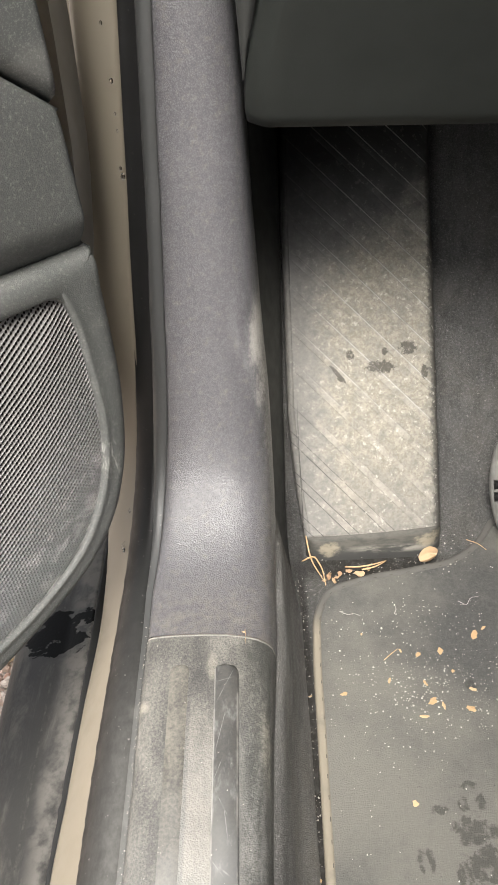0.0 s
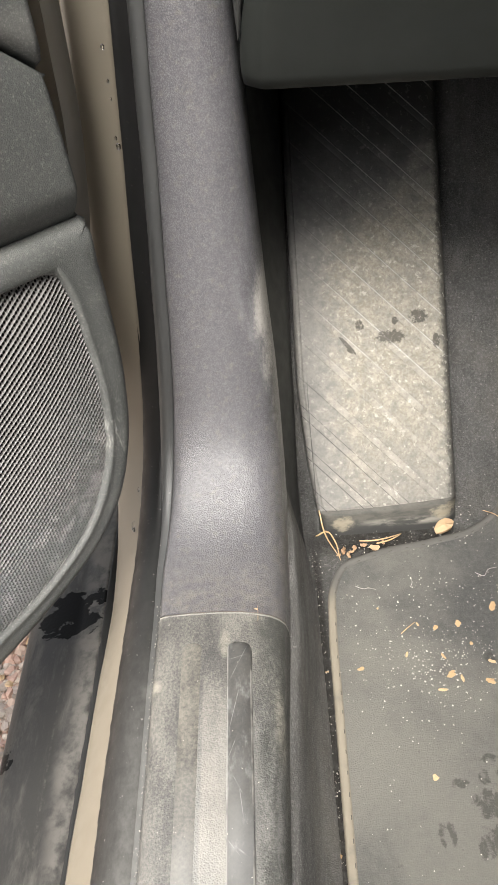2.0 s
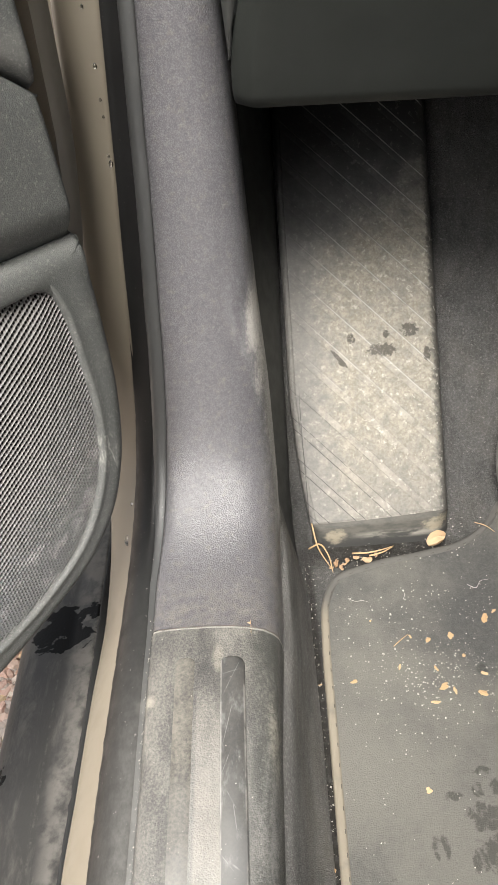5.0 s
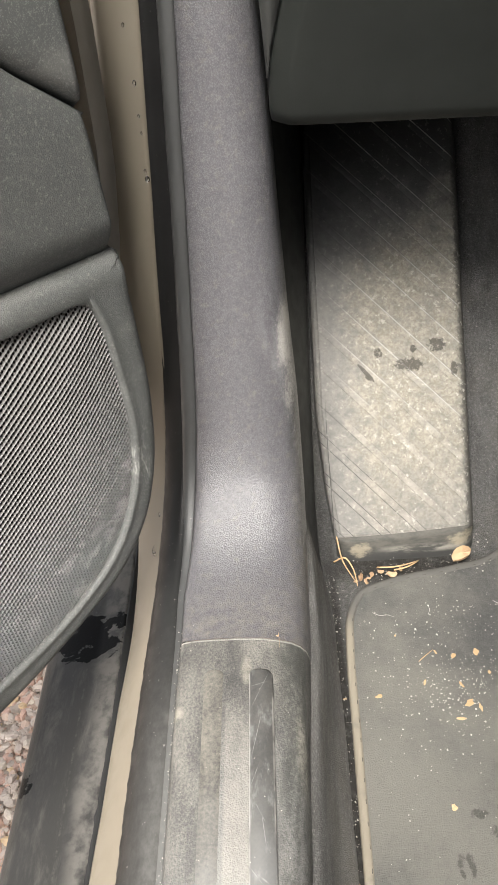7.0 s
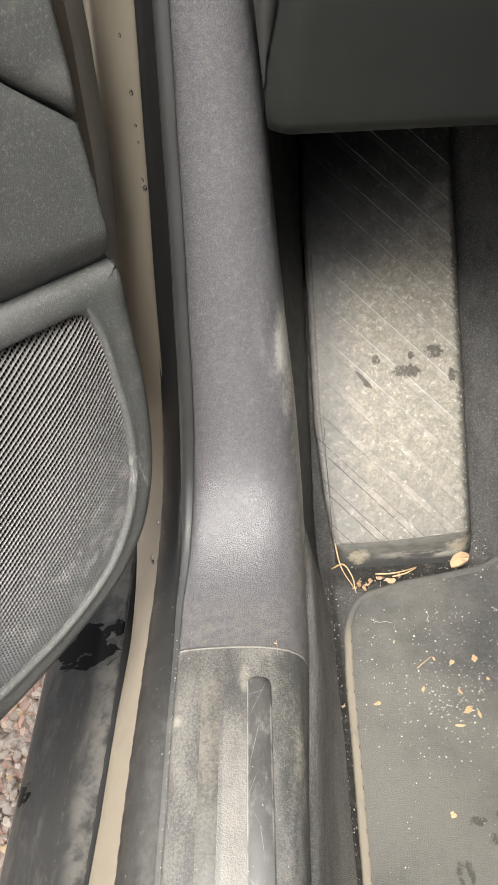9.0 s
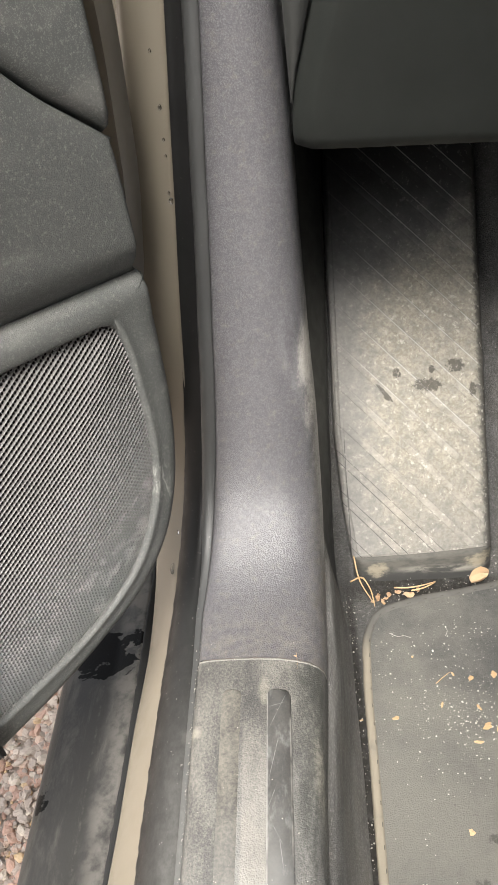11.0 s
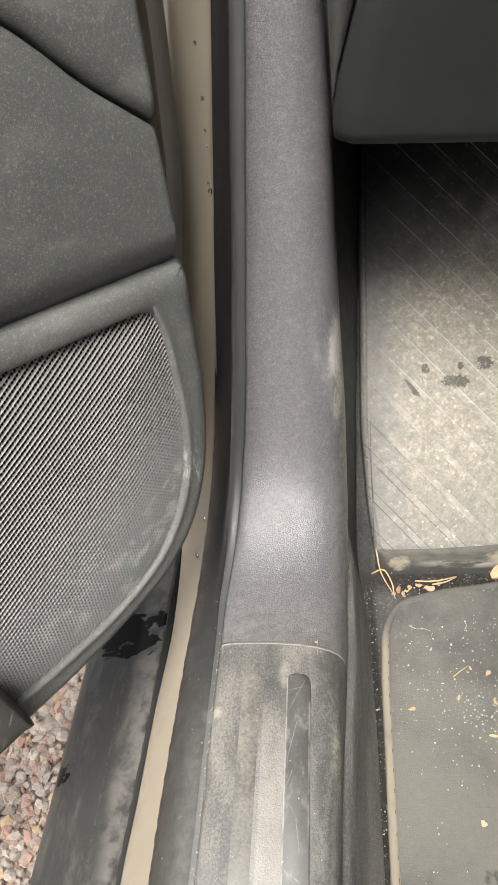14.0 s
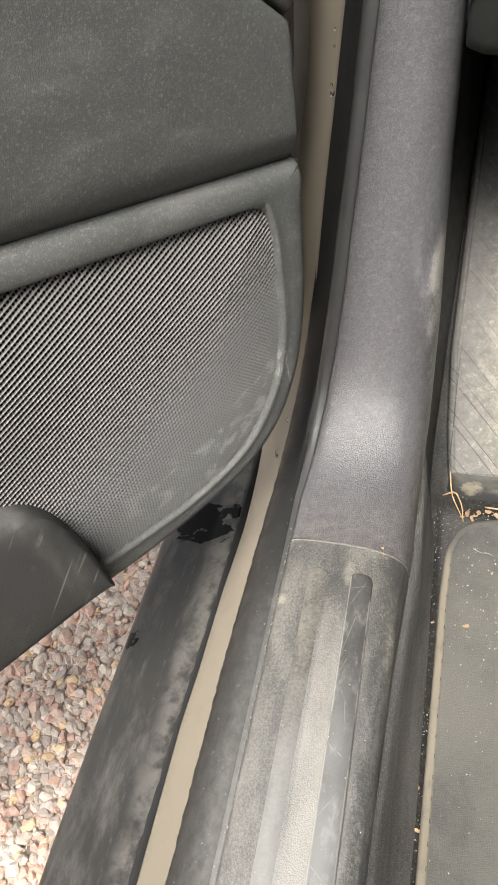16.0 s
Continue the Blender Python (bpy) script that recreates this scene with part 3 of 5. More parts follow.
STONE, GROUND, CRUMB, WATER = stone_material(), ground_material(), crumb_material(), water_material()
NEEDLE = tinted("dry_pine_needle", (0.48, 0.30, 0.14), (0.58, 0.40, 0.22), 0.45)
LEAF = tinted("dry_leaf", (0.40, 0.25, 0.12), (0.60, 0.44, 0.26))
WOOD = tinted("wood_chip", (0.40, 0.25, 0.13), (0.56, 0.40, 0.25))
BARK = tinted("bark_flake", (0.22, 0.12, 0.06), (0.52, 0.36, 0.22))
METAL = plain("dull_metal", (0.035, 0.035, 0.032), (0.21, 0.206, 0.19), 0.6, 90.0, 0.5, 300.0)
SEAL_LIP = rubber_material("grey_rubber", (0.030, 0.031, 0.031), (0.042, 0.043, 0.042), 0.68)
LINT = plain("pale_lint", (0.40, 0.36, 0.34), (0.50, 0.46, 0.44), 0.8)
STITCH = plain("grey_thread", (0.045, 0.042, 0.036), (0.07, 0.064, 0.055), 0.8)


# ---- mesh helpers ----
def thing(name, base, label, category, group="", kind=""):
    ob = new(name)
    ob.location, ob.empty_display_size = base, 0.02
    return tagged(ob, label, category, group, kind)


def obj(name, verts, faces, material, smooth=True):
    me = bpy.data.meshes.new(name)
    me.from_pydata([tuple(v) for v in verts], [], faces)
    me.materials.append(material)
    if smooth:
        me.polygons.foreach_set("use_smooth", [True] * len(me.polygons))
    bm = bmesh.new()
    bm.from_mesh(me)
    bmesh.ops.recalc_face_normals(bm, faces=bm.faces)
    bm.to_mesh(me)
    bm.free()
    return new(name, me)


def under(ob, parent, label=""):
    """Hang ob under parent, where it stands."""
    ob.parent = parent
    ob.matrix_parent_inverse = Matrix.Identity(4) if parent.parent else Matrix.Translation(-parent.location)
    return tagged(ob, label)


def part(name, verts, faces, material, parent, label="", smooth=True):
    return under(obj(name, verts, faces, material, smooth), parent, label)


def sheet(rows, close=False):
    """Vertices and quads of a grid given as rows of points; close joins the last column to the first."""
    w = len(rows[0])
    verts = [p for r in rows for p in r]
    faces = []
    for i in range(len(rows) - 1):
        for j in range(w if close else w - 1):
            k = (j + 1) % w
            faces.append((i * w + j, i * w + k, (i + 1) * w + k, (i + 1) * w + j))
    if close:
        faces.append(tuple(range(w)))
        faces.append(tuple((len(rows) - 1) * w + j for j in range(w)))
    return verts, faces


def smooth_curve(points, n):
    """n points evenly along a soft curve through the control points."""
    p = np.array(points, float)
    h = np.linalg.norm(np.diff(p, axis=0), axis=1)
    d = np.diff(p, axis=0) / h[:, None]
    m = np.vstack([d[:1], (d[:-1] * h[1:, None] + d[1:] * h[:-1, None]) / (h[1:] + h[:-1])[:, None], d[-1:]])
    out = []
    for i in range(len(p) - 1):
        for t in np.linspace(0, 1, 24, endpoint=False):
            a, b = (2 * t ** 3 - 3 * t ** 2 + 1), (t ** 3 - 2 * t ** 2 + t) * h[i]
            c, e = (3 * t ** 2 - 2 * t ** 3), (t ** 3 - t ** 2) * h[i]
            out.append(a * p[i] + b * m[i] + c * p[i + 1] + e * m[i + 1])
    out.append(p[-1])
    out = np.array(out)
    s = np.concatenate([[0], np.cumsum(np.linalg.norm(np.diff(out, axis=0), axis=1))])
    u = np.linspace(0, s[-1], n)
    return np.stack([np.interp(u, s, out[:, k]) for k in range(p.shape[1])], 1)


# ---- the line of the door opening: along the sill, then up the front pillar ----
LINE = smooth_curve([(-0.75, 0.137), (-0.2, 0.137), (0.18, 0.137), (0.277, 0.134), (0.302, 0.131), (0.3320, 0.1315), (0.3617, 0.1357), (0.3851, 0.1442), (0.4018, 0.1552), (0.4155, 0.1697), (0.4259, 0.1867), (0.4362, 0.2095), (0.4486, 0.2423), (0.4630, 0.2849), (0.4773, 0.3328), (0.4915, 0.3911), (0.5025, 0.4500), (0.5152, 0.5290), (0.56, 0.75), (0.60, 1.0)], 900)
LEN = np.concatenate([[0], np.cumsum(np.linalg.norm(np.diff(LINE, axis=0), axis=1))])
LEN = LEN - np.interp(0.302, LINE[:, 0], LEN)
TAN = np.gradient(LINE, LEN, axis=0)
TAN /= np.linalg.norm(TAN, axis=1)[:, None]


def on_line(s, x, h):
    """The point at length s of that line (0 at the plate's front joint), x across, h proud of it."""
    y, z = np.interp(s, LEN, LINE[:, 0]), np.interp(s, LEN, LINE[:, 1])
    ty, tz = np.interp(s, LEN, TAN[:, 0]), np.interp(s, LEN, TAN[:, 1])
    return (float(x), float(y - tz * h), float(z + ty * h))


def trim_left(s):
    return np.interp(s, (-0.2, 0, 0.024, 0.04, 0.08, 0.12, 0.16, 0.2, 0.217, 0.24, 0.263, 0.28, 0.307, 0.32, 0.36, 0.4, 0.44, 0.9), (-0.0032, -0.0030, -0.0028, -0.0025, 0.0017, 0.0050, 0.0080, 0.0097, 0.0103, 0.0106, 0.0114, 0.0121, 0.0128, 0.0133, 0.0141, 0.0157, 0.0171, 0.0240))


def trim_right(s):
    return np.interp(s, (-0.2, -0.14, -0.08, -0.02, 0, 0.02, 0.035, 0.113, 0.158, 0.18, 0.212, 0.24, 0.257, 0.305, 0.351, 0.375, 0.42, 0.44, 0.9), (0.0755, 0.0770, 0.0790, 0.0825, 0.0840, 0.0853, 0.0852, 0.0863, 0.0839, 0.0826, 0.0799, 0.0776, 0.0766, 0.0732, 0.0708, 0.0696, 0.0662, 0.0645, 0.0500))


def rise(s):
    """0 along the sill, 1 up the pillar."""
    k = min(1.0, max(0.0, (s - 0.04) / 0.2))
    return k * k * (3 - 2 * k)


def seal_edge(s):
    return np.interp(s, (-0.16, -0.08, -0.04, 0, 0.024, 0.04, 0.08, 0.12, 0.16, 0.2, 0.217, 0.24, 0.263, 0.28, 0.307, 0.32, 0.357, 0.37, 0.45, 0.9), (-0.0330, -0.0320, -0.0310, -0.0306, -0.0296, -0.0288, -0.0251, -0.0196, -0.0153, -0.0129, -0.0123, -0.0121, -0.0116, -0.0112, -0.0102, -0.0095, -0.0082, -0.0077, -0.0040, 0.0040)), -0.040 + 0.027 * rise(s)


def paint_edge(s):
    return np.interp(s, (-0.12, -0.08, -0.04, 0, 0.04, 0.08, 0.12, 0.2, 0.3, 0.45, 0.9), (-0.0585, -0.0564, -0.0557, -0.0555, -0.0518, -0.0490, -0.0470, -0.0443, -0.040, -0.033, -0.02)), -0.072 + 0.054 * rise(s)


def swept(s0, s1, step, profile):
    return sheet([[on_line(s, x, h) for x, h in profile(s)] for s in np.linspace(s0, s1, max(2, int((s1 - s0) / step)))])


def trim_profile(s, lift=0.0):
    a, b = trim_left(s), trim_right(s)
    k = rise(s)
    w = b - a
    pts = [(a + 0.001, -0.012), (a, -0.005), (a + 0.0008, -0.002), (a + 0.003, -0.0005), (a + 0.008, 0.0006), (a + 0.25 * w, 0.0018), (a + 0.45 * w, 0.0022)]
    pts += [(a + 0.62 * w, 0.0014), (a + 0.75 * w, -0.0008), (a + 0.85 * w, -0.004), (a + 0.92 * w, -0.0085), (a + 0.965 * w, -0.014), (a + 0.99 * w, -0.022), (b + 0.0002, -0.034), (b + 0.0008, -0.052), (b + 0.002 - 0.004 * k, -0.058), (b + 0.004 - 0.012 * k, -0.060 - 0.004 * k)]
    return [(x, (h * (1 + 0.1 * k) if 7 <= i <= 12 else h) + lift) for i, (x, h) in enumerate(pts)]


# ---- painted body: sill flange and hinge pillar ----
def body_profile(s):
    (ex, eh), (px, ph) = seal_edge(s), paint_edge(s)
    k = rise(s)
    pts = [(ex + 0.016, eh - 0.030), (ex + 0.003, eh - 0.014), (ex + 0.0005, eh - 0.004), (ex, eh)]
    swell = 0.0006 + 0.0030 * k
    for t in np.linspace(0.1, 0.9, 9):
        pts.append((ex + (px - ex) * t, eh + (ph - eh) * t + swell * math.sin(math.pi * t ** 1.3)))
    r = 0.0016 + 0.0030 * k
    for t in (0.25, 0.5, 0.75, 1.0):
        pts.append((px + 0.1 * (ex - px) * (1 - t) - 0.0004, ph + 0.1 * (eh - ph) * (1 - t) - r * t * t))
    k = rise(s - 0.12)
    pts += [(px - 0.001 - 0.001 * k, ph - 0.012), (px - 0.001 - 0.004 * k, ph - 0.03 - 0.02 * k), (px - 0.001 - 0.012 * k, ph - 0.05 - 0.06 * k), (px - 0.001 - 0.09 * k, ph - 0.055 - 0.075 * k)]
    return pts


def build_body():
    v, f = swept(-1.0, 0.85, 0.008, body_profile)
    tagged(obj("door_frame", v, f, PAINT), "beige painted steel sill flange and pillar, wet and lightly dirty", "door frame", "", "structure")


def bend(y):
    """How far the sill's outer edge swings in towards the pillar."""
    return float(np.interp(y, (0.1, 0.2, 0.25, 0.30, 0.35, 0.45), (0.0, 0.0026, 0.0042, 0.0058, 0.0066, 0.008)))


def build_skirt():
    cover = thing("sill_cover", (-0.095, 0.1, -0.1), "black plastic outer sill cover with dried dirt and wet patches", "sill cover")
    prof = [(-0.0655, 0.020), (-0.0660, 0.046), (-0.0672, 0.0498), (-0.070, 0.0492), (-0.0845, 0.0445), (-0.0875, 0.0425), (-0.0905, 0.0425), (-0.105, 0.0385), (-0.120, 0.0335), (-0.1275, 0.029), (-0.1315, 0.021), (-0.1335, 0.008), (-0.1345, -0.04), (-0.128, -0.11), (-0.06, -0.13)]
    rows = []
    for y in np.linspace(-1.0, 0.62, 60):
        lift = 0.012 * max(0.0, (y - 0.45) / 0.17) ** 2
        rows.append([(x + bend(y) * (1.0 if x > -0.1 else 0.6), y, z + lift) for x, z in prof])
    part("panel", *sheet(rows), SKIRT, cover)
    rows = [[(-0.053 + bend(y), y, 0.038), (-0.0585 + bend(y) + 0.0004 * math.sin(y * 90), y, 0.0455), (-0.0625 + bend(y), y, 0.0478), (-0.0658 + bend(y) + 0.0005 * noise.noise((y * 150, 2.0, 0.0)), y, 0.0502), (-0.0672 + bend(y) + 0.0012 * noise.noise((y * 150, 0.0, 0.0)), y, 0.0503), (-0.0680 + bend(y), y, 0.046)] for y in np.linspace(-1.0, 0.46, 260)]
    part("joint_seal", *sheet(rows), DARK, cover, "thin black joint sealing strip")


def build_seal():
    seal = thing("door_seal", (-0.015, 0.2, 0.1), "black rubber door seal running along sill and pillar, dusty below", "door seal")

    def lip_width(s):
        return float(np.interp(s, (-0.2, -0.08, -0.04, 0, 0.04, 0.07, 0.12, 0.16, 0.24, 0.32, 0.45), (0.0050, 0.0054, 0.0056, 0.0060, 0.0068, 0.0080, 0.0100, 0.0106, 0.0102, 0.0098, 0.0099)))

    def lip(s):
        a, w = trim_left(s), lip_width(s)
        d = 0.0026 * rise(s) - 0.0012
        return [(a + 0.002, -0.012), (a + 0.0004, -0.0048 + d), (a - 0.0003, -0.0041 + d), (a - 0.0010, -0.0038 + d), (a - 0.5 * w, -0.0038 + d), (a - 0.72 * w, -0.0042 + d), (a - 0.90 * w, -0.0054 + d), (a - w, -0.0078 + d), (a - w - 0.001, -0.014)]

    def bulb(s):
        a, k = trim_left(s), rise(s)
        ex, eh = seal_edge(s)
        x0, h0 = a - max(0.0045, lip_width(s) - 0.0012), -0.0047 - 0.0040 * k
        pts = []
        for t in np.linspace(0, 1, 9):
            round_ = math.sin(t * math.pi * 0.5)
            pts.append((x0 + (ex - 0.0015 - x0) * round_, h0 - 0.002 * k + (eh - h0 + 0.003) * (1 - math.cos(t * math.pi * 0.5)) - 0.004 * k * math.sin(t * math.pi)))
        wob = 0.0005 * noise.noise((s * 260, 0.3, 0.0)) + 0.0003 * noise.noise((s * 620, 4.7, 0.0))
        for j, share in ((-1, 1.5), (-2, 1.5), (-3, 0.6)):
            pts[j] = (pts[j][0] + share * wob * (1 - k), pts[j][1])
        pts[-1] = (pts[-1][0], eh - 0.003)
        pts[-2] = (pts[-2][0], max(pts[-2][1], eh + 0.0008 * (1 - 2 * k)) if k < 0.5 else pts[-2][1])
        return [(x0 + 0.004, h0 - 0.004)] + pts

    part("seal_bulb", *swept(-1.0, 0.85, 0.002, bulb), RUBBER, seal)
    part("seal_lip", *swept(-1.0, 0.85, 0.006, lip), SEAL_LIP, seal, "grey sheen rubber lip against the trim")


def build_kick_trim():
    v, f = swept(0.0005, 0.85, 0.004, trim_profile)
    tagged(obj("pillar_trim", v, f, KICK), "dark grey grained plastic pillar trim with pale scuffed edge", "trim panel")


def build_plate():
    plate = thing("sill_plate", (0.04, 0.0, 0.08), "dusty grained black plastic sill scuff plate with tread strips", "sill plate")

    def prof(s):
        edge = min(1.0, (0.0 - s) / 0.0016) if s > -0.0016 else 1.0
        return [(x, h + 0.0009 * edge) for x, h in trim_profile(s)]

    rows = [[on_line(s, x, h) for x, h in prof(s)] for s in list(np.linspace(-1.0, -0.02, 160)) + list(np.linspace(-0.018, -0.0016, 8)) + [-0.001, -0.0004, 0.0]]
    rows.append([on_line(0.0, x, h - 0.006) for x, h in trim_profile(0)])
    part("plate", *sheet(rows), PLATE, plate)
    for x0, x1, m, label, end in ((0.0148, 0.0290, STRIP_DUSTY, "dust-covered smooth tread strip", -0.026), (0.0430, 0.0580, STRIP_DARK, "scratched smooth black tread strip", -0.026)):
        rows = []
        for s in list(np.linspace(-1.0, end - 0.006, 90)) + [end - 0.004, end - 0.0025, end - 0.0012, end - 0.0004, end]:
            k = max(0.0, (s - end + 0.005) / 0.005)
            cut = 0.005 * (1 - math.sqrt(max(0.0, 1 - k * k)))
            a, b = x0 + cut * 0.8, x1 - cut
            crown = 0.0027 if x0 > 0.03 else 0.0029
            rows.append([on_line(s, a - 0.0004, crown - 0.0012), on_line(s, a + 0.0003, crown), on_line(s, 0.5 * (a + b), crown + 0.0003), on_line(s, b - 0.0003, crown - 0.0001), on_line(s, b + 0.0004, crown - 0.0018)])
        rows.append([(x, y, z - 0.002) for x, y, z in rows[-1]])
        part("tread_strip", *sheet(rows), m, plate, label)


# ---- footwell: carpet, side wall, toe board ----
TOE = 0.505


def floor_z(y):
    """The carpet's height: flat, then rising at 45 degrees."""
    k = y - TOE
    return -0.008 + 0.5 * (k + math.sqrt(k * k + 0.0004))


def build_footwell():
    ys = np.concatenate([np.linspace(-0.8, 0.42, 30), np.linspace(0.43, 0.62, 30), np.linspace(0.64, 0.95, 16)])
    rows = []
    for y in ys:
        rows.append([(x, y, floor_z(y) + 0.002 * noise.noise((x * 14, y * 14, 0))) for x in np.linspace(0.098, 0.9, 60)])
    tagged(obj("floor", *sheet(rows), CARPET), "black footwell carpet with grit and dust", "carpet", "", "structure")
    rows = []
    for y in np.linspace(-0.8, 0.95, 120):
        k = min(1.0, max(0.0, (y - 0.40) / 0.12))
        k = k * k * (3 - 2 * k)
        fz = floor_z(y)
        inn = float(trim_right(y - 0.302)) - 0.0855 if y < 0.32 else 0.0
        low = [(0.112, fz - 0.004), (0.109, fz + 0.006), (0.104 + 0.4 * inn, fz + 0.02), (0.0985 + 0.7 * inn, 0.5 * (fz + 0.088)), (0.0925 + inn, 0.088), (0.0880 + inn, 0.101), (0.082 + inn, 0.106)]
        foot = max(fz + 0.004, y - 0.473)
        high = [(0.1000, foot - 0.05), (0.0998, foot - 0.012), (0.0993, foot + 0.002), (0.0960, foot + 0.018), (0.0810, foot + 0.075), (0.0680, foot + 0.13), (0.055, max(0.425, foot + 0.2))]
        lid = float(np.interp(y - 0.012, LINE[:, 0], LINE[:, 1])) - 0.02
        high = [(a, min(b, lid)) for a, b in high]
        rows.append([(a[0] * (1 - k) + b[0] * k + 0.0012 * noise.noise((y * 12, j, 0)), y, a[1] * (1 - k) + b[1] * k) for j, (a, b) in enumerate(zip(low, high))])
    cut = next(i for i, r in enumerate(rows) if r[0][1] > 0.455)
    tagged(obj("wall_footwell", *sheet(rows[:cut + 1]), SIDE_CARPET), "dark felt-lined inner wall of the footwell", "wall", "", "structure")
    tagged(obj("wall_kick_panel", *sheet(rows[cut:]), KICK_PANEL), "black plastic kick panel beside the footrest", "wall", "", "structure")


RX0, RX1, RU = 0.103, 0.246, 0.40


def rest_point(x, u, h=0.0):
    """A point of the footrest's face: x across, u up the slope, h proud of it."""
    q = 0.70711
    return (x, 0.486 + q * u - q * h, 0.013 + q * u + q * h)


def build_footrest():
    rest = thing("footrest", (0.175, 0.48, -0.008), "dusty black rubber footrest with diagonal ribs and wet marks", "footrest")
    w = RX1 - RX0

    def left(u):
        return RX0 + np.interp(u, (0.0, 0.05, 0.12, 0.3), (0.014, 0.007, 0.001, -0.001))

    def pad_point(x, u, h):
        return rest_point(x, u + shear(x, u), h)

    def shear(x, u=0.0):
        return 0.0085 * (x - 0.117) / 0.129 * max(0.0, 1 - u / 0.2)

    rows = []
    for u in np.linspace(0.0, RU, 80):
        a, b = left(u), RX1
        rows.append([pad_point(a + 0.0005, u, -0.03), pad_point(a, u, -0.004), pad_point(a + 0.0012, u, -0.0008), pad_point(a + 0.004, u, 0.0)]
                    + [pad_point(a + 0.004 + (b - a - 0.012) * t, u, 0.0006 * math.sin(math.pi * t)) for t in np.linspace(0.06, 0.94, 12)]
                    + [pad_point(b - 0.008, u, -0.0002), pad_point(b - 0.004, u, -0.0018), pad_point(b - 0.001, u, -0.0055), pad_point(b, u, -0.011), pad_point(b + 0.001, u, -0.03)])
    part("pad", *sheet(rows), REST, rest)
    # front lip, turned down to the carpet, with rounded corners
    rows = []
    prof = [(0.0015, 0.0012), (-0.0010, 0.0004), (-0.003, -0.0006), (-0.0045, -0.003), (-0.0085, -0.012), (-0.013, -0.021), (-0.0135, -0.026)]
    for t in np.linspace(0, 1, 40):
        x = left(0) + 0.001 + (RX1 - 0.002 - left(0)) * t
        curl = 0.010 * (max(0.0, (t - 0.88) / 0.12) ** 2 + 0.7 * max(0.0, (0.08 - t) / 0.08) ** 2)
        x0, y0, z0 = rest_point(x, shear(x), 0.0)
        rows.append([(x0, y0 + dy + curl * min(1.0, j / 3), z0 + dz) for j, (dy, dz) in enumerate(prof)])
    part("lip", *sheet(rows), LIP, rest, "mud-smeared rounded lower lip")
    # diagonal ribs: pitch 35 mm up the slope, running down towards the far side
    for k in range(-2, 12):
        u0 = 0.0905 + 0.0353 * k
        xs = [x for x in np.linspace(RX0 + 0.009, RX1 - 0.007, 46) if 0.005 + shear(x) < u0 - (x - 0.112) < RU - 0.01 and x > left(u0 - (x - 0.112)) + 0.006]
        if len(xs) < 3:
            continue
        rows = []
        for i, x in enumerate(xs):
            u = u0 - (x - 0.112)
            e = 0.4 if i in (0, len(xs) - 1) else 1.0
            base = 0.0006 * math.sin(math.pi * min(1.0, max(0.0, (x - RX0) / w))) - 0.0006
            q = 0.0023
            rows.append([rest_point(x - q - 0.0001, u - q - 0.0001, base - 0.0006), rest_point(x - q, u - q, base + 0.0007 * e), rest_point(x - q + 0.0003, u - q + 0.0003, base + 0.0009 * e), rest_point(x + q - 0.0003, u + q - 0.0003, base + 0.0009 * e), rest_point(x + q, u + q, base + 0.0007 * e), rest_point(x + q + 0.0001, u + q + 0.0001, base - 0.0006)])
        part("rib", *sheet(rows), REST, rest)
    rows = []
    for x in np.linspace(RX0 + 0.016, RX1 - 0.010, 40):
        rows.append([rest_point(x, 0.001 + shear(x), -0.0005), rest_point(x, 0.0015 + shear(x), 0.0007), rest_point(x, 0.0042 + shear(x), 0.0009), rest_point(x, 0.0044 + shear(x), -0.0004)])
    part("border_rib", *sheet(rows), REST, rest)
    rows = []
    for u in np.linspace(0.004, RU - 0.02, 60):
        a = left(u)
        rows.append([rest_point(a + 0.0015, u, -0.0012), rest_point(a + 0.0022, u, 0.0005), rest_point(a + 0.0058, u, 0.0009), rest_point(a + 0.0062, u, -0.0004)])
    part("side_rib", *sheet(rows), REST, rest)


# ---- floor mat ----
def mat_outline():
    corner = smooth_curve([(0.1178, 0.30), (0.1198, 0.38), (0.1230, 0.412), (0.134, 0.435), (0.166, 0.4495), (0.22, 0.461), (0.253, 0.470), (0.278, 0.488), (0.297, 0.512), (0.315, 0.532), (0.36, 0.545), (0.56, 0.55)], 140)
    return np.vstack([[(0.109, -0.75), (0.1130, 0.0)], corner, [(0.60, 0.52), (0.60, -0.75)]])


def mat_z(x, y):
    k = y - 0.51
    return 0.5 * (k + math.sqrt(k * k + 0.0002)) * 0.8 - 0.0012


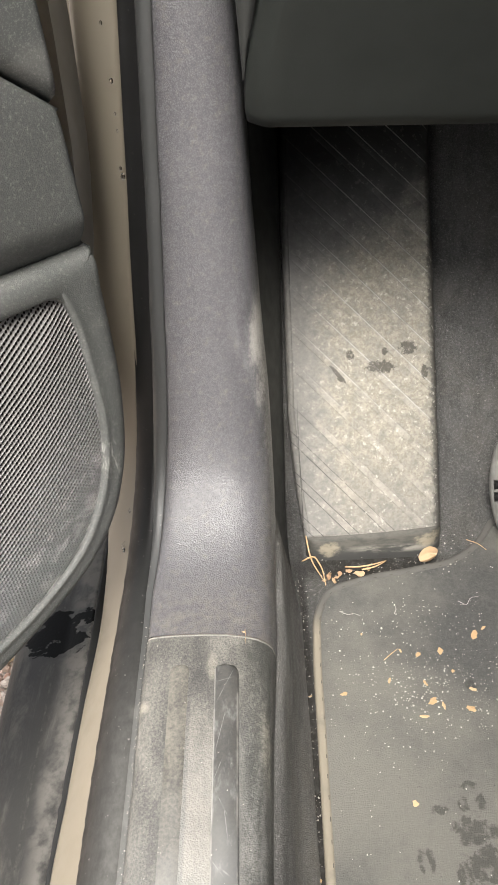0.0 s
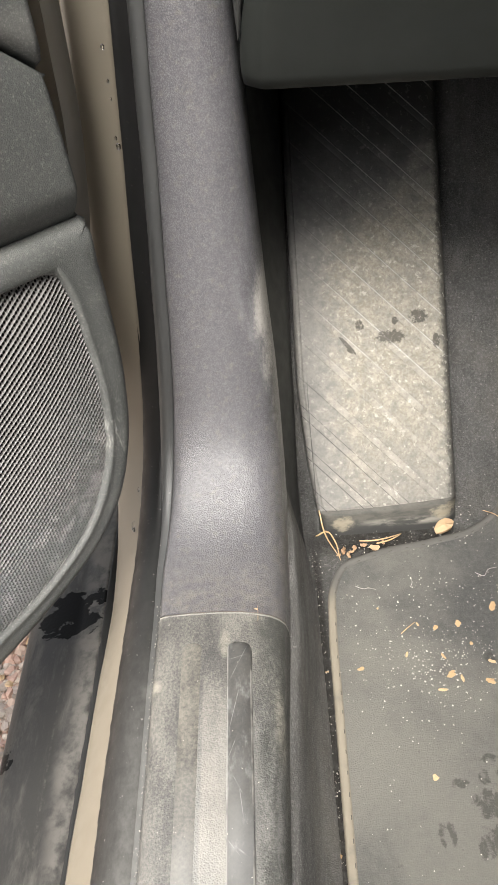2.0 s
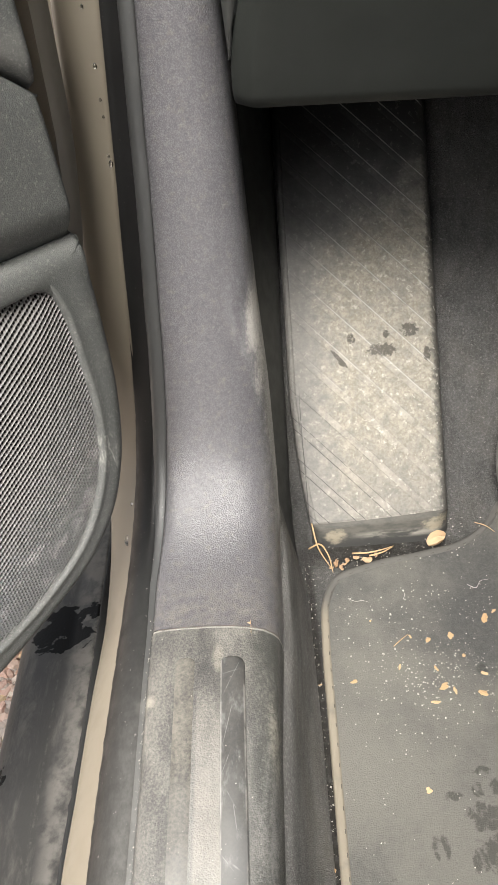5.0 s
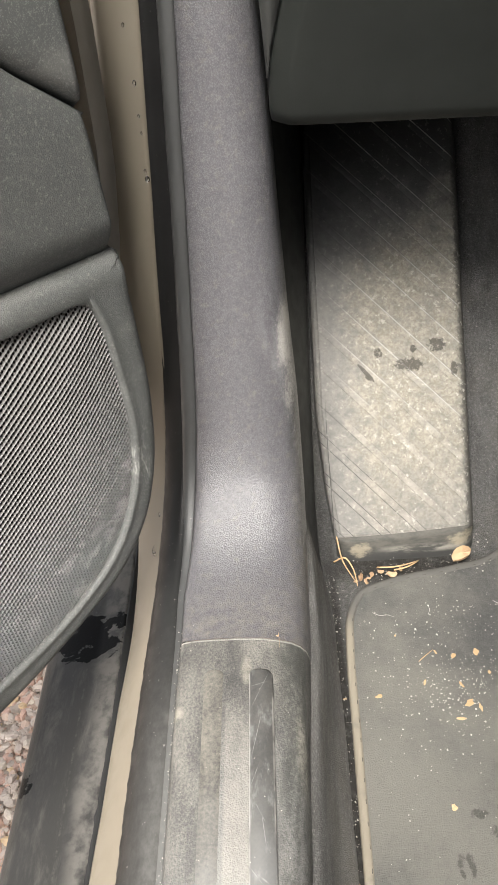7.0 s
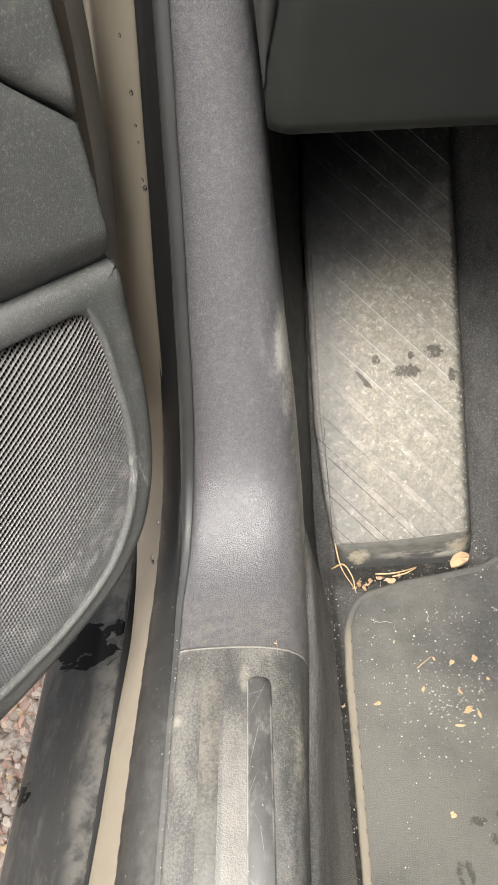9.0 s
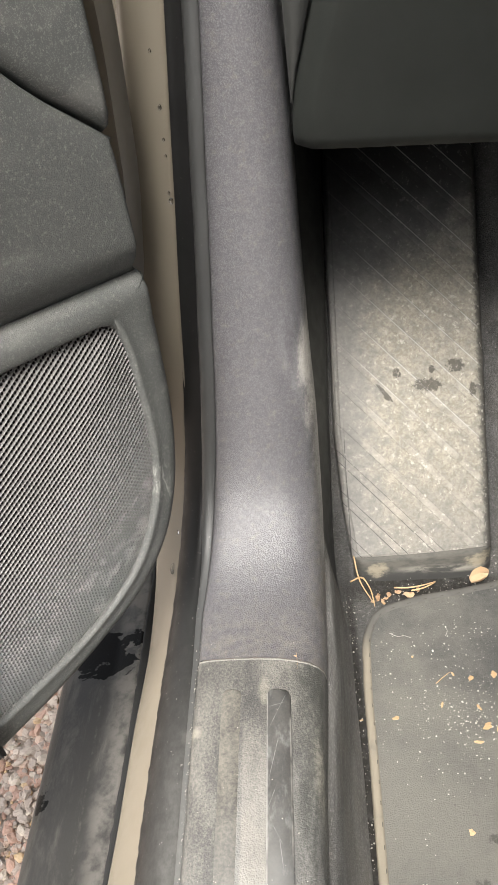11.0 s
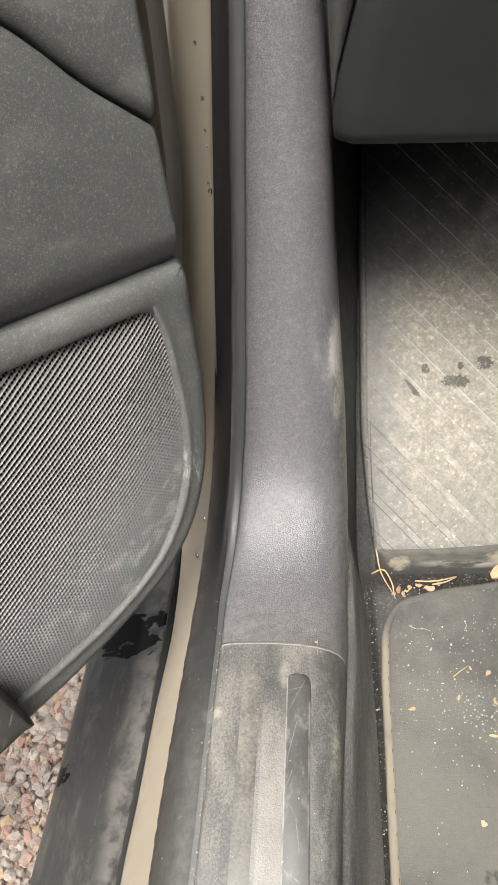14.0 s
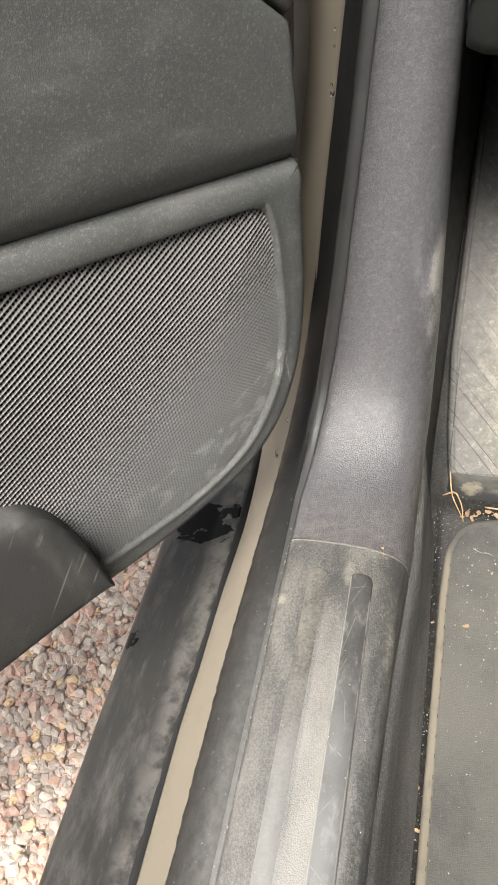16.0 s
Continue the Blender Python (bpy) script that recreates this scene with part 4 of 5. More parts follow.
def build_mat():
    mat = thing("floor_mat", (0.3, 0.1, -0.008), "grey carpet floor mat with stains, grit and leaf crumbs", "floor mat")
    ring = mat_outline()
    edge = ring[:-2]
    rows = []
    for y in np.concatenate([np.linspace(-0.75, 0.40, 40), np.linspace(0.403, 0.548, 60)]):
        x0 = float(np.interp(y, edge[:, 1], edge[:, 0])) + 0.001
        xs = x0 + (0.60 - x0) * np.linspace(0, 1, 30) ** 1.5
        rows.append([(x0, y, mat_z(x0, y) - 0.006)] + [(x, y, mat_z(x, y)) for x in xs] + [(0.60, y, mat_z(0.6, y) - 0.006)])
    part("carpet_top", *sheet(rows), MAT, mat)
    line = smooth_curve([tuple(p) for p in ring[:-2]], 420)
    d = np.gradient(line, axis=0)
    d /= np.linalg.norm(d, axis=1)[:, None]
    rows = []
    for (x, y), (dx, dy) in zip(line, d):
        row = []
        for off, dz in ((-0.0012, -0.006), (-0.0018, -0.002), (-0.0008, 0.0012), (0.0012, 0.0016), (0.0034, 0.0015), (0.0048, 0.0010), (0.0054, -0.0006)):
            px, py = x + dy * off, y - dx * off
            row.append((px, py, mat_z(px, py) + dz))
        rows.append(row)
    tape = part("edge_binding", *sheet(rows), BINDING, mat, "edge tape, tan with dust along the sill side")
    v, f = [], []
    for i in range(6, 400, 4):
        (x, y), (dx, dy) = line[i], d[i]
        c = np.array((x + dy * 0.0040, y - dx * 0.0040))
        o = np.array((dx, dy)) * 0.0017
        side = np.array((dy, -dx)) * 0.00035
        z = mat_z(*c) + 0.0012
        b = len(v)
        for q in (c - o - side, c - o + side, c + o + side, c + o - side):
            v.append((q[0], q[1], z))
        for q in (c - o * 0.8, c + o * 0.8):
            v.append((q[0], q[1], z + 0.0005))
        f += [(b, b + 1, b + 4), (b + 1, b + 2, b + 5, b + 4), (b + 2, b + 3, b + 5), (b + 3, b, b + 4, b + 5)]
    tagged(part("stitching", v, f, STITCH, tape, "row of grey stitches"), kind="stuff")


# ---- the open door ----
DA = Vector((-0.016, 0.352, 0.252))
DN = Vector((0.767, -0.628, 0.130)).normalized()
D1 = Vector((DN.y, -DN.x, 0)).normalized()
D2 = D1.cross(DN)


def on_door(s, t, h=0.0):
    """A point of the door's inner face: s away from the hinges, t up, h into the car."""
    return tuple(DA + D1 * s + D2 * t + DN * h)


def crease(s):
    return 0.1300 + 0.105 * s


def shoulder(s):
    """Upper joint of the door card."""
    return float(np.interp(s, (-0.029, -0.023, -0.01, 0.004, 0.016, 0.027, 0.038, 0.16, 0.4), (0.198, 0.202, 0.213, 0.224, 0.235, 0.247, 0.258, 0.3556, 0.4556)))


def build_door():
    door = thing("car_door", (-0.11, 0.2, 0.15), "open car door with grained dark card, speaker mesh and pocket", "car door")
    front = -0.0255

    # grille field: outer outline and mesh outline, both from the top hinge corner round the bottom
    outer = smooth_curve([(-0.0255, 0.127), (-0.0245, 0.085), (-0.0195, 0.030), (-0.008, -0.012), (0.0085, -0.0405), (0.035, -0.0620), (0.0713, -0.0745), (0.1155, -0.0835), (0.1545, -0.0875), (0.20, -0.090)], 90)
    inner = smooth_curve([(0.0040, 0.1135), (0.0005, 0.100), (-0.0012, 0.060), (0.0012, 0.022), (0.0110, -0.011), (0.037, -0.0435), (0.0833, -0.0620), (0.120, -0.0665), (0.1545, -0.0685), (0.20, -0.070)], 90)
    rows = []
    for (a, b), (c, d) in zip(outer, inner):
        o, i = np.array((a, b)), np.array((c, d))
        back = (o - i) / (np.linalg.norm(o - i) + 1e-9)
        row = [on_door(*(o + back * 0.001), -0.040), on_door(*(o + back * 0.0015), -0.012), on_door(*(o + back * 0.0004), -0.004), on_door(*(o * 0.93 + i * 0.07), -0.0003), on_door(*(o * 0.75 + i * 0.25), 0.0016)]
        row += [on_door(*(o * 0.55 + i * 0.45), 0.0018), on_door(*(o * 0.36 + i * 0.64), 0.0016), on_door(*(i + back * 0.0045), 0.0018), on_door(*(i + back * 0.0028), 0.0022), on_door(*(i + back * 0.0006), 0.0024), on_door(*(i - back * 0.0006), -0.0005), on_door(*(i - back * 0.0008), -0.006)]
        rows.append(row)
    part("grille_frame", *sheet(rows), CARD, door, "scuffed grained frame round the speaker mesh")
    # rail between crease and mesh
    rows = []
    for s in list(np.linspace(front, 0.004, 16)) + list(np.linspace(0.006, 0.62, 80)):
        c = crease(s)
        g = 0.1135 + 0.100 * (s - 0.004)
        fr = min(1.0, (s - front) / 0.004)
        dip = -0.004 * (1 - fr) ** 2
        flat = min(1.0, max(0.0, (0.010 - s) / 0.008))
        rows.append([on_door(s, g - 0.001 - 0.006 * flat, -0.006 + 0.0065 * flat + dip), on_door(s, g - 0.003 * flat, 0.0020 - 0.0007 * flat + dip), on_door(s, g + 0.002, 0.0032 - 0.0014 * flat + dip), on_door(s, 0.5 * (g + c), 0.0024 + dip), on_door(s, c - 0.004, 0.0008 + dip), on_door(s, c - 0.001, -0.0015 + dip), on_door(s, c + 0.001, -0.007)])
    part("rail", *sheet(rows), CARD, door)

    # main card above the crease, softly bulged
    rows = []
    for s in list(np.linspace(front, front + 0.012, 8)) + list(np.linspace(front + 0.02, 0.66, 60)):
        lo, hi = crease(s), min(0.62, shoulder(s))
        e = s - front
        fr = -0.006 * max(0.0, 1 - e / 0.006) ** 2
        row = [on_door(s, lo + 0.0005, -0.008), on_door(s, lo + 0.0030, -0.0052 + fr), on_door(s, lo + 0.0065, -0.0022 + fr), on_door(s, lo + 0.0105, 0.0008 + fr), on_door(s, lo + 0.0150, 0.0028 + fr)]
        for t in np.linspace(0.06, 0.86, 14):
            row.append(on_door(s, lo + 0.014 + (hi - lo - 0.016) * t, 0.0040 + 0.003 * math.sin(math.pi * t) * min(1.0, e / 0.08) + fr))
        row += [on_door(s, hi - 0.003, 0.003 + fr), on_door(s, hi - 0.001, 0.0), on_door(s, hi, -0.008)]
        rows.append(row)
    rows = [[on_door(front + 0.0005, (Vector(p) - DA).dot(D2), -0.03) for p in rows[0]]] + rows
    part("door_card", *sheet(rows), CARD, door)
    # upper card
    rows = []
    for s in list(np.linspace(front - 0.001, front + 0.012, 8)) + list(np.linspace(front + 0.02, 0.66, 50)):
        lo = min(0.62, shoulder(s))
        e = s - front
        fr = -0.006 * max(0.0, 1 - e / 0.006) ** 2
        row = [on_door(s, lo + 0.0015, -0.008), on_door(s, lo + 0.0022, 0.001 + fr), on_door(s, lo + 0.005, 0.0055 + fr), on_door(s, lo + 0.010, 0.0075 + fr)]
        row += [on_door(s, lo + 0.012 + (0.66 - lo) * t, 0.008 + 0.012 * t + fr) for t in np.linspace(0.02, 1, 8)]
        row += [on_door(s, 0.70, 0.0), on_door(s, 0.70, -0.09)]
        rows.append(row)
    rows = [[on_door(front, (Vector(p) - DA).dot(D2), -0.03) for p in rows[0]]] + rows
    part("upper_card", *sheet(rows), UPPER_CARD, door, "smoother upper part of the door card")

    # folded steel edge that carries the hinges
    rows = []
    for t in np.linspace(-0.02, 0.72, 40):
        s = float(np.interp(t, (-0.02, 0.0, 0.05, 0.10, 0.16, 0.24, 0.72), (-0.016, -0.024, -0.058, -0.084, -0.099, -0.108, -0.112)))
        rows.append([on_door(s + 0.05, t, -0.030), on_door(min(s + 0.030, -0.018), t, -0.040), on_door(s + 0.012, t, -0.072), on_door(s + 0.003, t, -0.086), on_door(s, t, -0.094), on_door(s, t, -0.108), on_door(s + 0.004, t, -0.113), on_door(s + 0.06, t, -0.114)])
    part("hinge_edge", *sheet(rows), PAINT, door, "beige folded steel front edge of the door")
    # painted shell behind the card
    ring = [(-0.016, 0.72)] + [tuple(p + np.array((0.010, 0.008))) for p in outer[::6]] + [(0.35, -0.09), (0.85, -0.09), (0.85, 0.72)]
    v = [on_door(s, t, -0.028) for s, t in ring] + [on_door(s, t, -0.112) for s, t in ring]
    n = len(ring)
    f = [tuple(range(n)), tuple(reversed(range(n, 2 * n)))] + [(i, (i + 1) % n, n + (i + 1) % n, n + i) for i in range(n)]
    part("door_shell", v, f, PAINT, door, "beige painted door shell", False)
    rows = [[on_door(a + 0.004, b + 0.003, -0.034), on_door(a - 0.0035, b - 0.003, -0.036), on_door(a - 0.004, b - 0.0035, -0.042), on_door(a + 0.004, b + 0.003, -0.046)] for a, b in np.vstack([[(-0.0215, 0.70)], [(-0.0225, 0.3)], outer])]
    part("door_weatherstrip", *sheet(rows), RUBBER, door)

    # speaker mesh: a bulged sheet with slanted holes over a dark cavity
    def inside(s, t):
        if t > 0.1155 + 0.100 * (s - 0.004):
            return False
        if s > 0.004:
            return t > np.interp(s, INX, INY) - 0.004
        return s > np.interp(t, INT, INS) - 0.004

    bottom = inner[np.argmin(inner[:, 0]):]
    INX, INY = bottom[:, 0], bottom[:, 1]
    INT, INS = inner[::-1, 1], inner[::-1, 0]

    gs, gt = np.linspace(-0.02, 0.23, 60), np.linspace(-0.09, 0.15, 60)
    rim = np.vstack([inner, [(q, 0.1135 + 0.100 * (q - 0.004)) for q in np.linspace(0.004, 0.22, 60)]])
    away = np.array([[np.min(np.hypot(rim[:, 0] - q, rim[:, 1] - r)) for r in gt] for q in gs])

    def bulge(s, t):
        i, k = (s + 0.02) / 0.25 * 59, (t + 0.09) / 0.24 * 59
        a, b = min(58, max(0, int(i))), min(58, max(0, int(k)))
        i, k = i - a, k - b
        d = (away[a, b] * (1 - i) + away[a + 1, b] * i) * (1 - k) + (away[a, b + 1] * (1 - i) + away[a + 1, b + 1] * i) * k
        d = min(1.0, d / 0.06)
        return -0.0022 + 0.008 * d * (2 - d)

    pp, pq = 0.0022, 0.0027
    lx, lt = -0.906, 0.4233

    def cell_point(p, q):
        return p * lx + q * lt, p * lt - q * lx

    v, f = [], []
    for r in range(-40, 130):
        for c in range(-140, 90):
            p0, q0 = (c + (r % 2) * 0.5) * pp, r * pq
            if not (-0.006 < cell_point(p0, q0)[0] < 0.212) or not inside(*cell_point(p0, q0)):
                continue
            b = len(v)
            low = []
            for k in range(8):
                ca, sa = math.cos(k * math.pi / 4), math.sin(k * math.pi / 4)
                m = max(abs(ca), abs(sa))
                cell = cell_point(p0 + pp * 0.5 * ca / m, q0 + pq * 0.5 * sa / m)
                v.append(on_door(*cell, bulge(*cell) + (0.0 if abs(sa) < 0.5 else 0.0004)))
            for k in range(8):
                ca, sa = math.cos(k * math.pi / 4), math.sin(k * math.pi / 4)
                cell = cell_point(p0 + 0.00102 * ca, q0 + 0.00112 * sa)
                v.append(on_door(*cell, bulge(*cell) - 0.0003))
                low.append(on_door(*cell, bulge(*cell) - 0.0012))
            v += low
            for k in range(8):
                j = (k + 1) % 8
                f.append((b + k, b + j, b + 8 + j, b + 8 + k))
                f.append((b + 8 + k, b + 8 + j, b + 16 + j, b + 16 + k))
    part("speaker_grille", v, f, GRILLE, door, "light grey woven speaker mesh, dusty below", False)
    rows = []
    for s in np.linspace(0.0, 0.215, 30):
        lo, hi = float(np.interp(s, INX, INY)) - 0.001, 0.1145 + 0.100 * max(0.0, s - 0.004)
        rows.append([on_door(s, lo + (hi - lo) * t, bulge(s, lo + (hi - lo) * t) - 0.004) for t in np.linspace(0, 1, 10)])
    part("speaker_cavity", *sheet(rows), HOLLOW, door)

    # map pocket: a rounded trough standing proud of the card
    pair = smooth_curve([(0.1545, -0.0880, 0.1600, -0.0760), (0.159, -0.066, 0.1640, -0.056), (0.169, -0.026, 0.1745, -0.017), (0.1765, -0.0075, 0.1815, 0.000), (0.186, 0.0065, 0.191, 0.0045), (0.205, 0.018, 0.2126, 0.0005), (0.30, 0.030, 0.30, -0.010), (0.62, 0.060, 0.62, -0.030)], 70)
    rows = []
    for bs, bt, fs, ft in pair + np.array((0.003, 0.0055, 0.003, 0.0055)):
        bk, fr = np.array((bs, bt)), np.array((fs, ft))
        low = np.array((fs, min(ft - 0.0005, -0.0705 - 0.146 * (fs - 0.163))))
        row = [on_door(*bk, -0.012)]
        for q, h in ((0.0, -0.001), (0.2, 0.0075), (0.45, 0.0135), (0.75, 0.0172), (1.0, 0.0186)):
            row.append(on_door(*(bk * (1 - q) + fr * q), h))
        for q, h in ((0.15, 0.0192), (0.4, 0.0196), (0.7, 0.0196), (0.93, 0.0192), (0.985, 0.0182), (1.0, 0.016)):
            row.append(on_door(*(fr * (1 - q) + low * q), h))
        row += [on_door(low[0], low[1] - 0.004, 0.0), on_door(low[0], low[1] - 0.008, -0.03)]
        rows.append(row)
    part("door_pocket", *sheet(rows), POCKET, door, "scratched black plastic door pocket")


# ---- dashboard ----
def build_dash():
    dash = thing("dashboard", (0.3, 0.6, 0.403), "dark grey plastic lower dashboard panel over the footwell", "dashboard")

    def left(z):
        return 0.0700 + 0.21 * max(0.0, z - 0.429) + 0.12 * max(0.0, 0.408 - z)

    rows = []
    for z in list(np.linspace(0.3990, 0.4080, 6)) + list(np.linspace(0.42, 0.95, 36)):
        y = 0.483 - 0.22 * (z - 0.403)
        under_ = 0.004 * max(0.0, (0.4080 - z) / 0.009) ** 2
        x0 = left(z)
        row = [(x0 + 0.006, y + 0.12, z), (x0 + 0.001, y + 0.020, z), (x0, y + 0.0125 + under_, z), (x0 + 0.0010, y + 0.0095 + under_, z), (x0 + 0.0060, y + 0.0048 + under_, z), (x0 + 0.0105, y + 0.0012 + under_, z), (x0 + 0.0135, y + 0.0001 + under_, z)]
        row += [(x0 + 0.0135 + t, y - 0.012 * t + under_, z) for t in (0.01, 0.05, 0.12, 0.25, 0.45, 0.8)]
        rows.append(row)
    rows = [[(x, y + 0.001, 0.3983) for x, y, z in rows[0]], *rows]
    rows = [[(x, max(y, 0.49) + 0.10, 0.420) for x, y, z in rows[0]]] + rows
    part("knee_panel", *sheet(rows), DASH, dash)
    rows = []
    for z in np.linspace(0.4275, 0.95, 30):
        k = z - 0.4275
        a, b = 0.0690 - 0.07 * k, 0.0700 + 0.20 * k
        y = 0.486 - 0.10 * k
        rows.append([(a + 0.001, y + 0.03, z), (a, y + 0.006, z), (a + 0.001, y + 0.002, z), (0.5 * (a + b), y, z), (b - 0.0012, y + 0.002, z), (b - 0.0007, y + 0.02, z)])
    part("end_cap", *sheet(rows), END_CAP, dash, "narrow dashboard end cap")
    v, f = sheet([[(x, y, z) for x in np.linspace(0.079, 0.9, 6)] for y, z in ((0.496, 0.4085), (0.52, 0.404), (0.60, 0.378), (0.70, 0.342), (0.78, 0.314), (1.0, 0.30))])
    part("underside", v, f, DARK, dash)
    # fixing lug under the panel's edge
    rows = []
    for z, r in ((0.425, 0.009), (0.405, 0.0085), (0.398, 0.008), (0.3955, 0.006), (0.3955, 0.0035), (0.404, 0.003)):
        rows.append([(0.176 + r * math.cos(a), 0.528 + r * math.sin(a), z) for a in np.linspace(0, 2 * math.pi, 16, endpoint=False)])
    part("fixing_lug", *sheet(rows, True), DARK, dash)


def build_pedal():
    pedal = thing("clutch_pedal", (0.3075, 0.53, 0.06), "worn grey clutch pedal with a black rubber pad", "pedal")
    rows = []
    for t in np.linspace(-1, 1, 14):
        w = 0.028 * (1 - 0.25 * t * t)
        cy, cz = 0.509 + 0.026 * t, 0.056 + 0.030 * t
        row = []
        for a in np.linspace(0, 2 * math.pi, 14, endpoint=False):
            ca, sa = math.cos(a), math.sin(a)
            row.append((0.3145 + w * (abs(ca) ** 0.6) * (1 if ca > 0 else -1), cy + 0.006 * sa * 0.75, cz - 0.006 * sa * 0.66))
        rows.append(row)
    part("pad", *sheet(rows, True), METAL, pedal, "scuffed grey pedal pad")
    for i in range(2):
        t = -0.25 + 0.28 * i
        cy, cz = 0.509 + 0.026 * t, 0.056 + 0.030 * t
        rows = [[(x, cy - 0.004 + dy, cz + 0.0045 + dz) for dy, dz in ((-0.003, -0.004), (-0.0045, 0.001), (-0.001, 0.004), (0.004, 0.001))] for x in np.linspace(0.2895, 0.3395, 6)]
        part("grip_rib", *sheet(rows, True), RUBBER, pedal, "black rubber grip rib")
    rows = [[(0.3185 + 0.008 * math.cos(a), 0.530 + 0.10 * t, 0.07 + 0.40 * t + 0.006 * math.sin(a)) for a in np.linspace(0, 2 * math.pi, 10, endpoint=False)] for t in np.linspace(0, 1, 6)]
    part("arm", *sheet(rows, True), DARK, pedal)


# ---- the rest of the cabin, plain and unseen, bounding the light ----
def box(x0, x1, y0, y1, z0, z1):
    v = [(x, y, z) for x in (x0, x1) for y in (y0, y1) for z in (z0, z1)]
    return v, [(0, 1, 3, 2), (4, 6, 7, 5), (0, 4, 5, 1), (2, 3, 7, 6), (0, 2, 6, 4), (1, 5, 7, 3)]


def build_cabin():
    tagged(obj("ceiling", *box(0.15, 1.45, -1.2, 0.20, 1.10, 1.14), LINING, False), "plain light grey unseen roof lining that limits the light from above", "ceiling", "", "structure")
    tagged(obj("wall_far", *box(1.40, 1.45, -1.2, 1.0, -0.1, 0.75), DASH, False), "plain dark far side of the cabin", "wall", "", "structure")
    tagged(obj("wall_console", *box(0.62, 0.86, -0.6, 1.0, -0.1, 0.30), DASH, False), "plain dark side of the centre console", "wall", "", "structure")
    tagged(obj("wall_bulkhead", *box(0.06, 1.45, 0.98, 1.02, -0.1, 0.95), DARK, False), "plain black bulkhead ahead of the footwell", "wall", "", "structure")
    tagged(obj("wall_rear", *box(0.12, 1.45, -0.60, -0.50, -0.1, 1.10), DASH, False), "plain dark unseen wall that closes off light from the rear", "wall", "", "structure")
    # added block out of view, keeps low light from behind off the trim
    tagged(obj("wall_rear_pillar", *box(-0.03, 0.12, -0.62, -0.52, -0.1, 0.80), DASH, False), "plain dark unseen block that holds back light from behind", "wall", "", "structure")


def build_outside_body():
    """Unseen stand-ins for the car's body past the view, added to shade the hinge pillar."""
    tagged(obj("wall_fender", *box(-0.17, 0.05, 0.68, 1.7, -0.15, 0.80), PAINT, False), "plain beige unseen block in the front wing's place, shading the hinge pillar", "wall", "", "structure")
    rows = []
    for k in np.linspace(0, 1, 8):
        c = np.array((0.15 + 0.09 * k, 0.62 - 0.62 * k, 0.86 + 0.26 * k))
        rows.append([tuple(c + np.array(o)) for o in ((-0.04, 0.0, -0.035), (0.04, 0.0, -0.035), (0.045, 0.02, 0.035), (-0.02, 0.02, 0.04))])
    tagged(obj("wall_screen_pillar", *sheet(rows, True), PAINT), "plain beige unseen beam sloping up to the roof, shading the hinge pillar", "pillar", "", "structure")


# ---- outside ground ----
GZ = -0.30


def build_ground():
    n = 24
    e = np.sign(np.linspace(-1, 1, n)) * np.abs(np.linspace(-1, 1, n)) ** 4 * 400
    tagged(obj("ground", *sheet([[(x, y, GZ) for x in e] for y in e]), GROUND), "gravel ground of small mixed stones", "ground", "", "structure")
    rng = np.random.default_rng(7)
    forms = []
    for level in (1, 2):
        bm = bmesh.new()
        bmesh.ops.create_icosphere(bm, subdivisions=level, radius=1.0)
        forms.append((np.array([v.co for v in bm.verts]), [tuple(v.index for v in fc.verts) for fc in bm.faces]))
        bm.free()
    v, f = [], []
    for i in range(24000):
        x, y = rng.uniform(-0.62, -0.06), rng.uniform(-0.05, 0.70)
        r = 0.0021 + 0.0075 * rng.random() ** 2.6
        bv, bf = forms[1 if r > 0.0036 else 0]
        ax = np.array((1.0, rng.uniform(0.55, 1.0), rng.uniform(0.35, 0.65))) * r
        q = Euler((rng.uniform(-0.5, 0.5), rng.uniform(-0.5, 0.5), rng.uniform(0, 6.28))).to_matrix()
        p = bv * (1 + rng.uniform(-0.2, 0.2, (len(bv), 1))) * ax
        p = p @ np.array(q).T + np.array((x, y, GZ + 0.001 + r * rng.uniform(-0.1, 0.3)))
        b = len(v)
        v += [tuple(c) for c in p]
        f += [tuple(b + k for k in fc) for fc in bf]
    tagged(obj("gravel", v, f, STONE, False), "loose gravel in grey, pink and ochre stones", "gravel", "", "stuff")


# ---- litter ----
def strand(points, r0, n=14):
    """A thin tapered strand through the control points."""
    c = smooth_curve(points, n)
    rows = []
    for i, p in enumerate(c):
        r = r0 * (1 - 0.6 * (i / (n - 1)) ** 3)
        rows.append([(p[0] + r * math.cos(a), p[1] + r * 0.6 * math.sin(a), p[2] + r * math.sin(a)) for a in np.linspace(0, 2 * math.pi, 6, endpoint=False)])
    return sheet(rows, True)


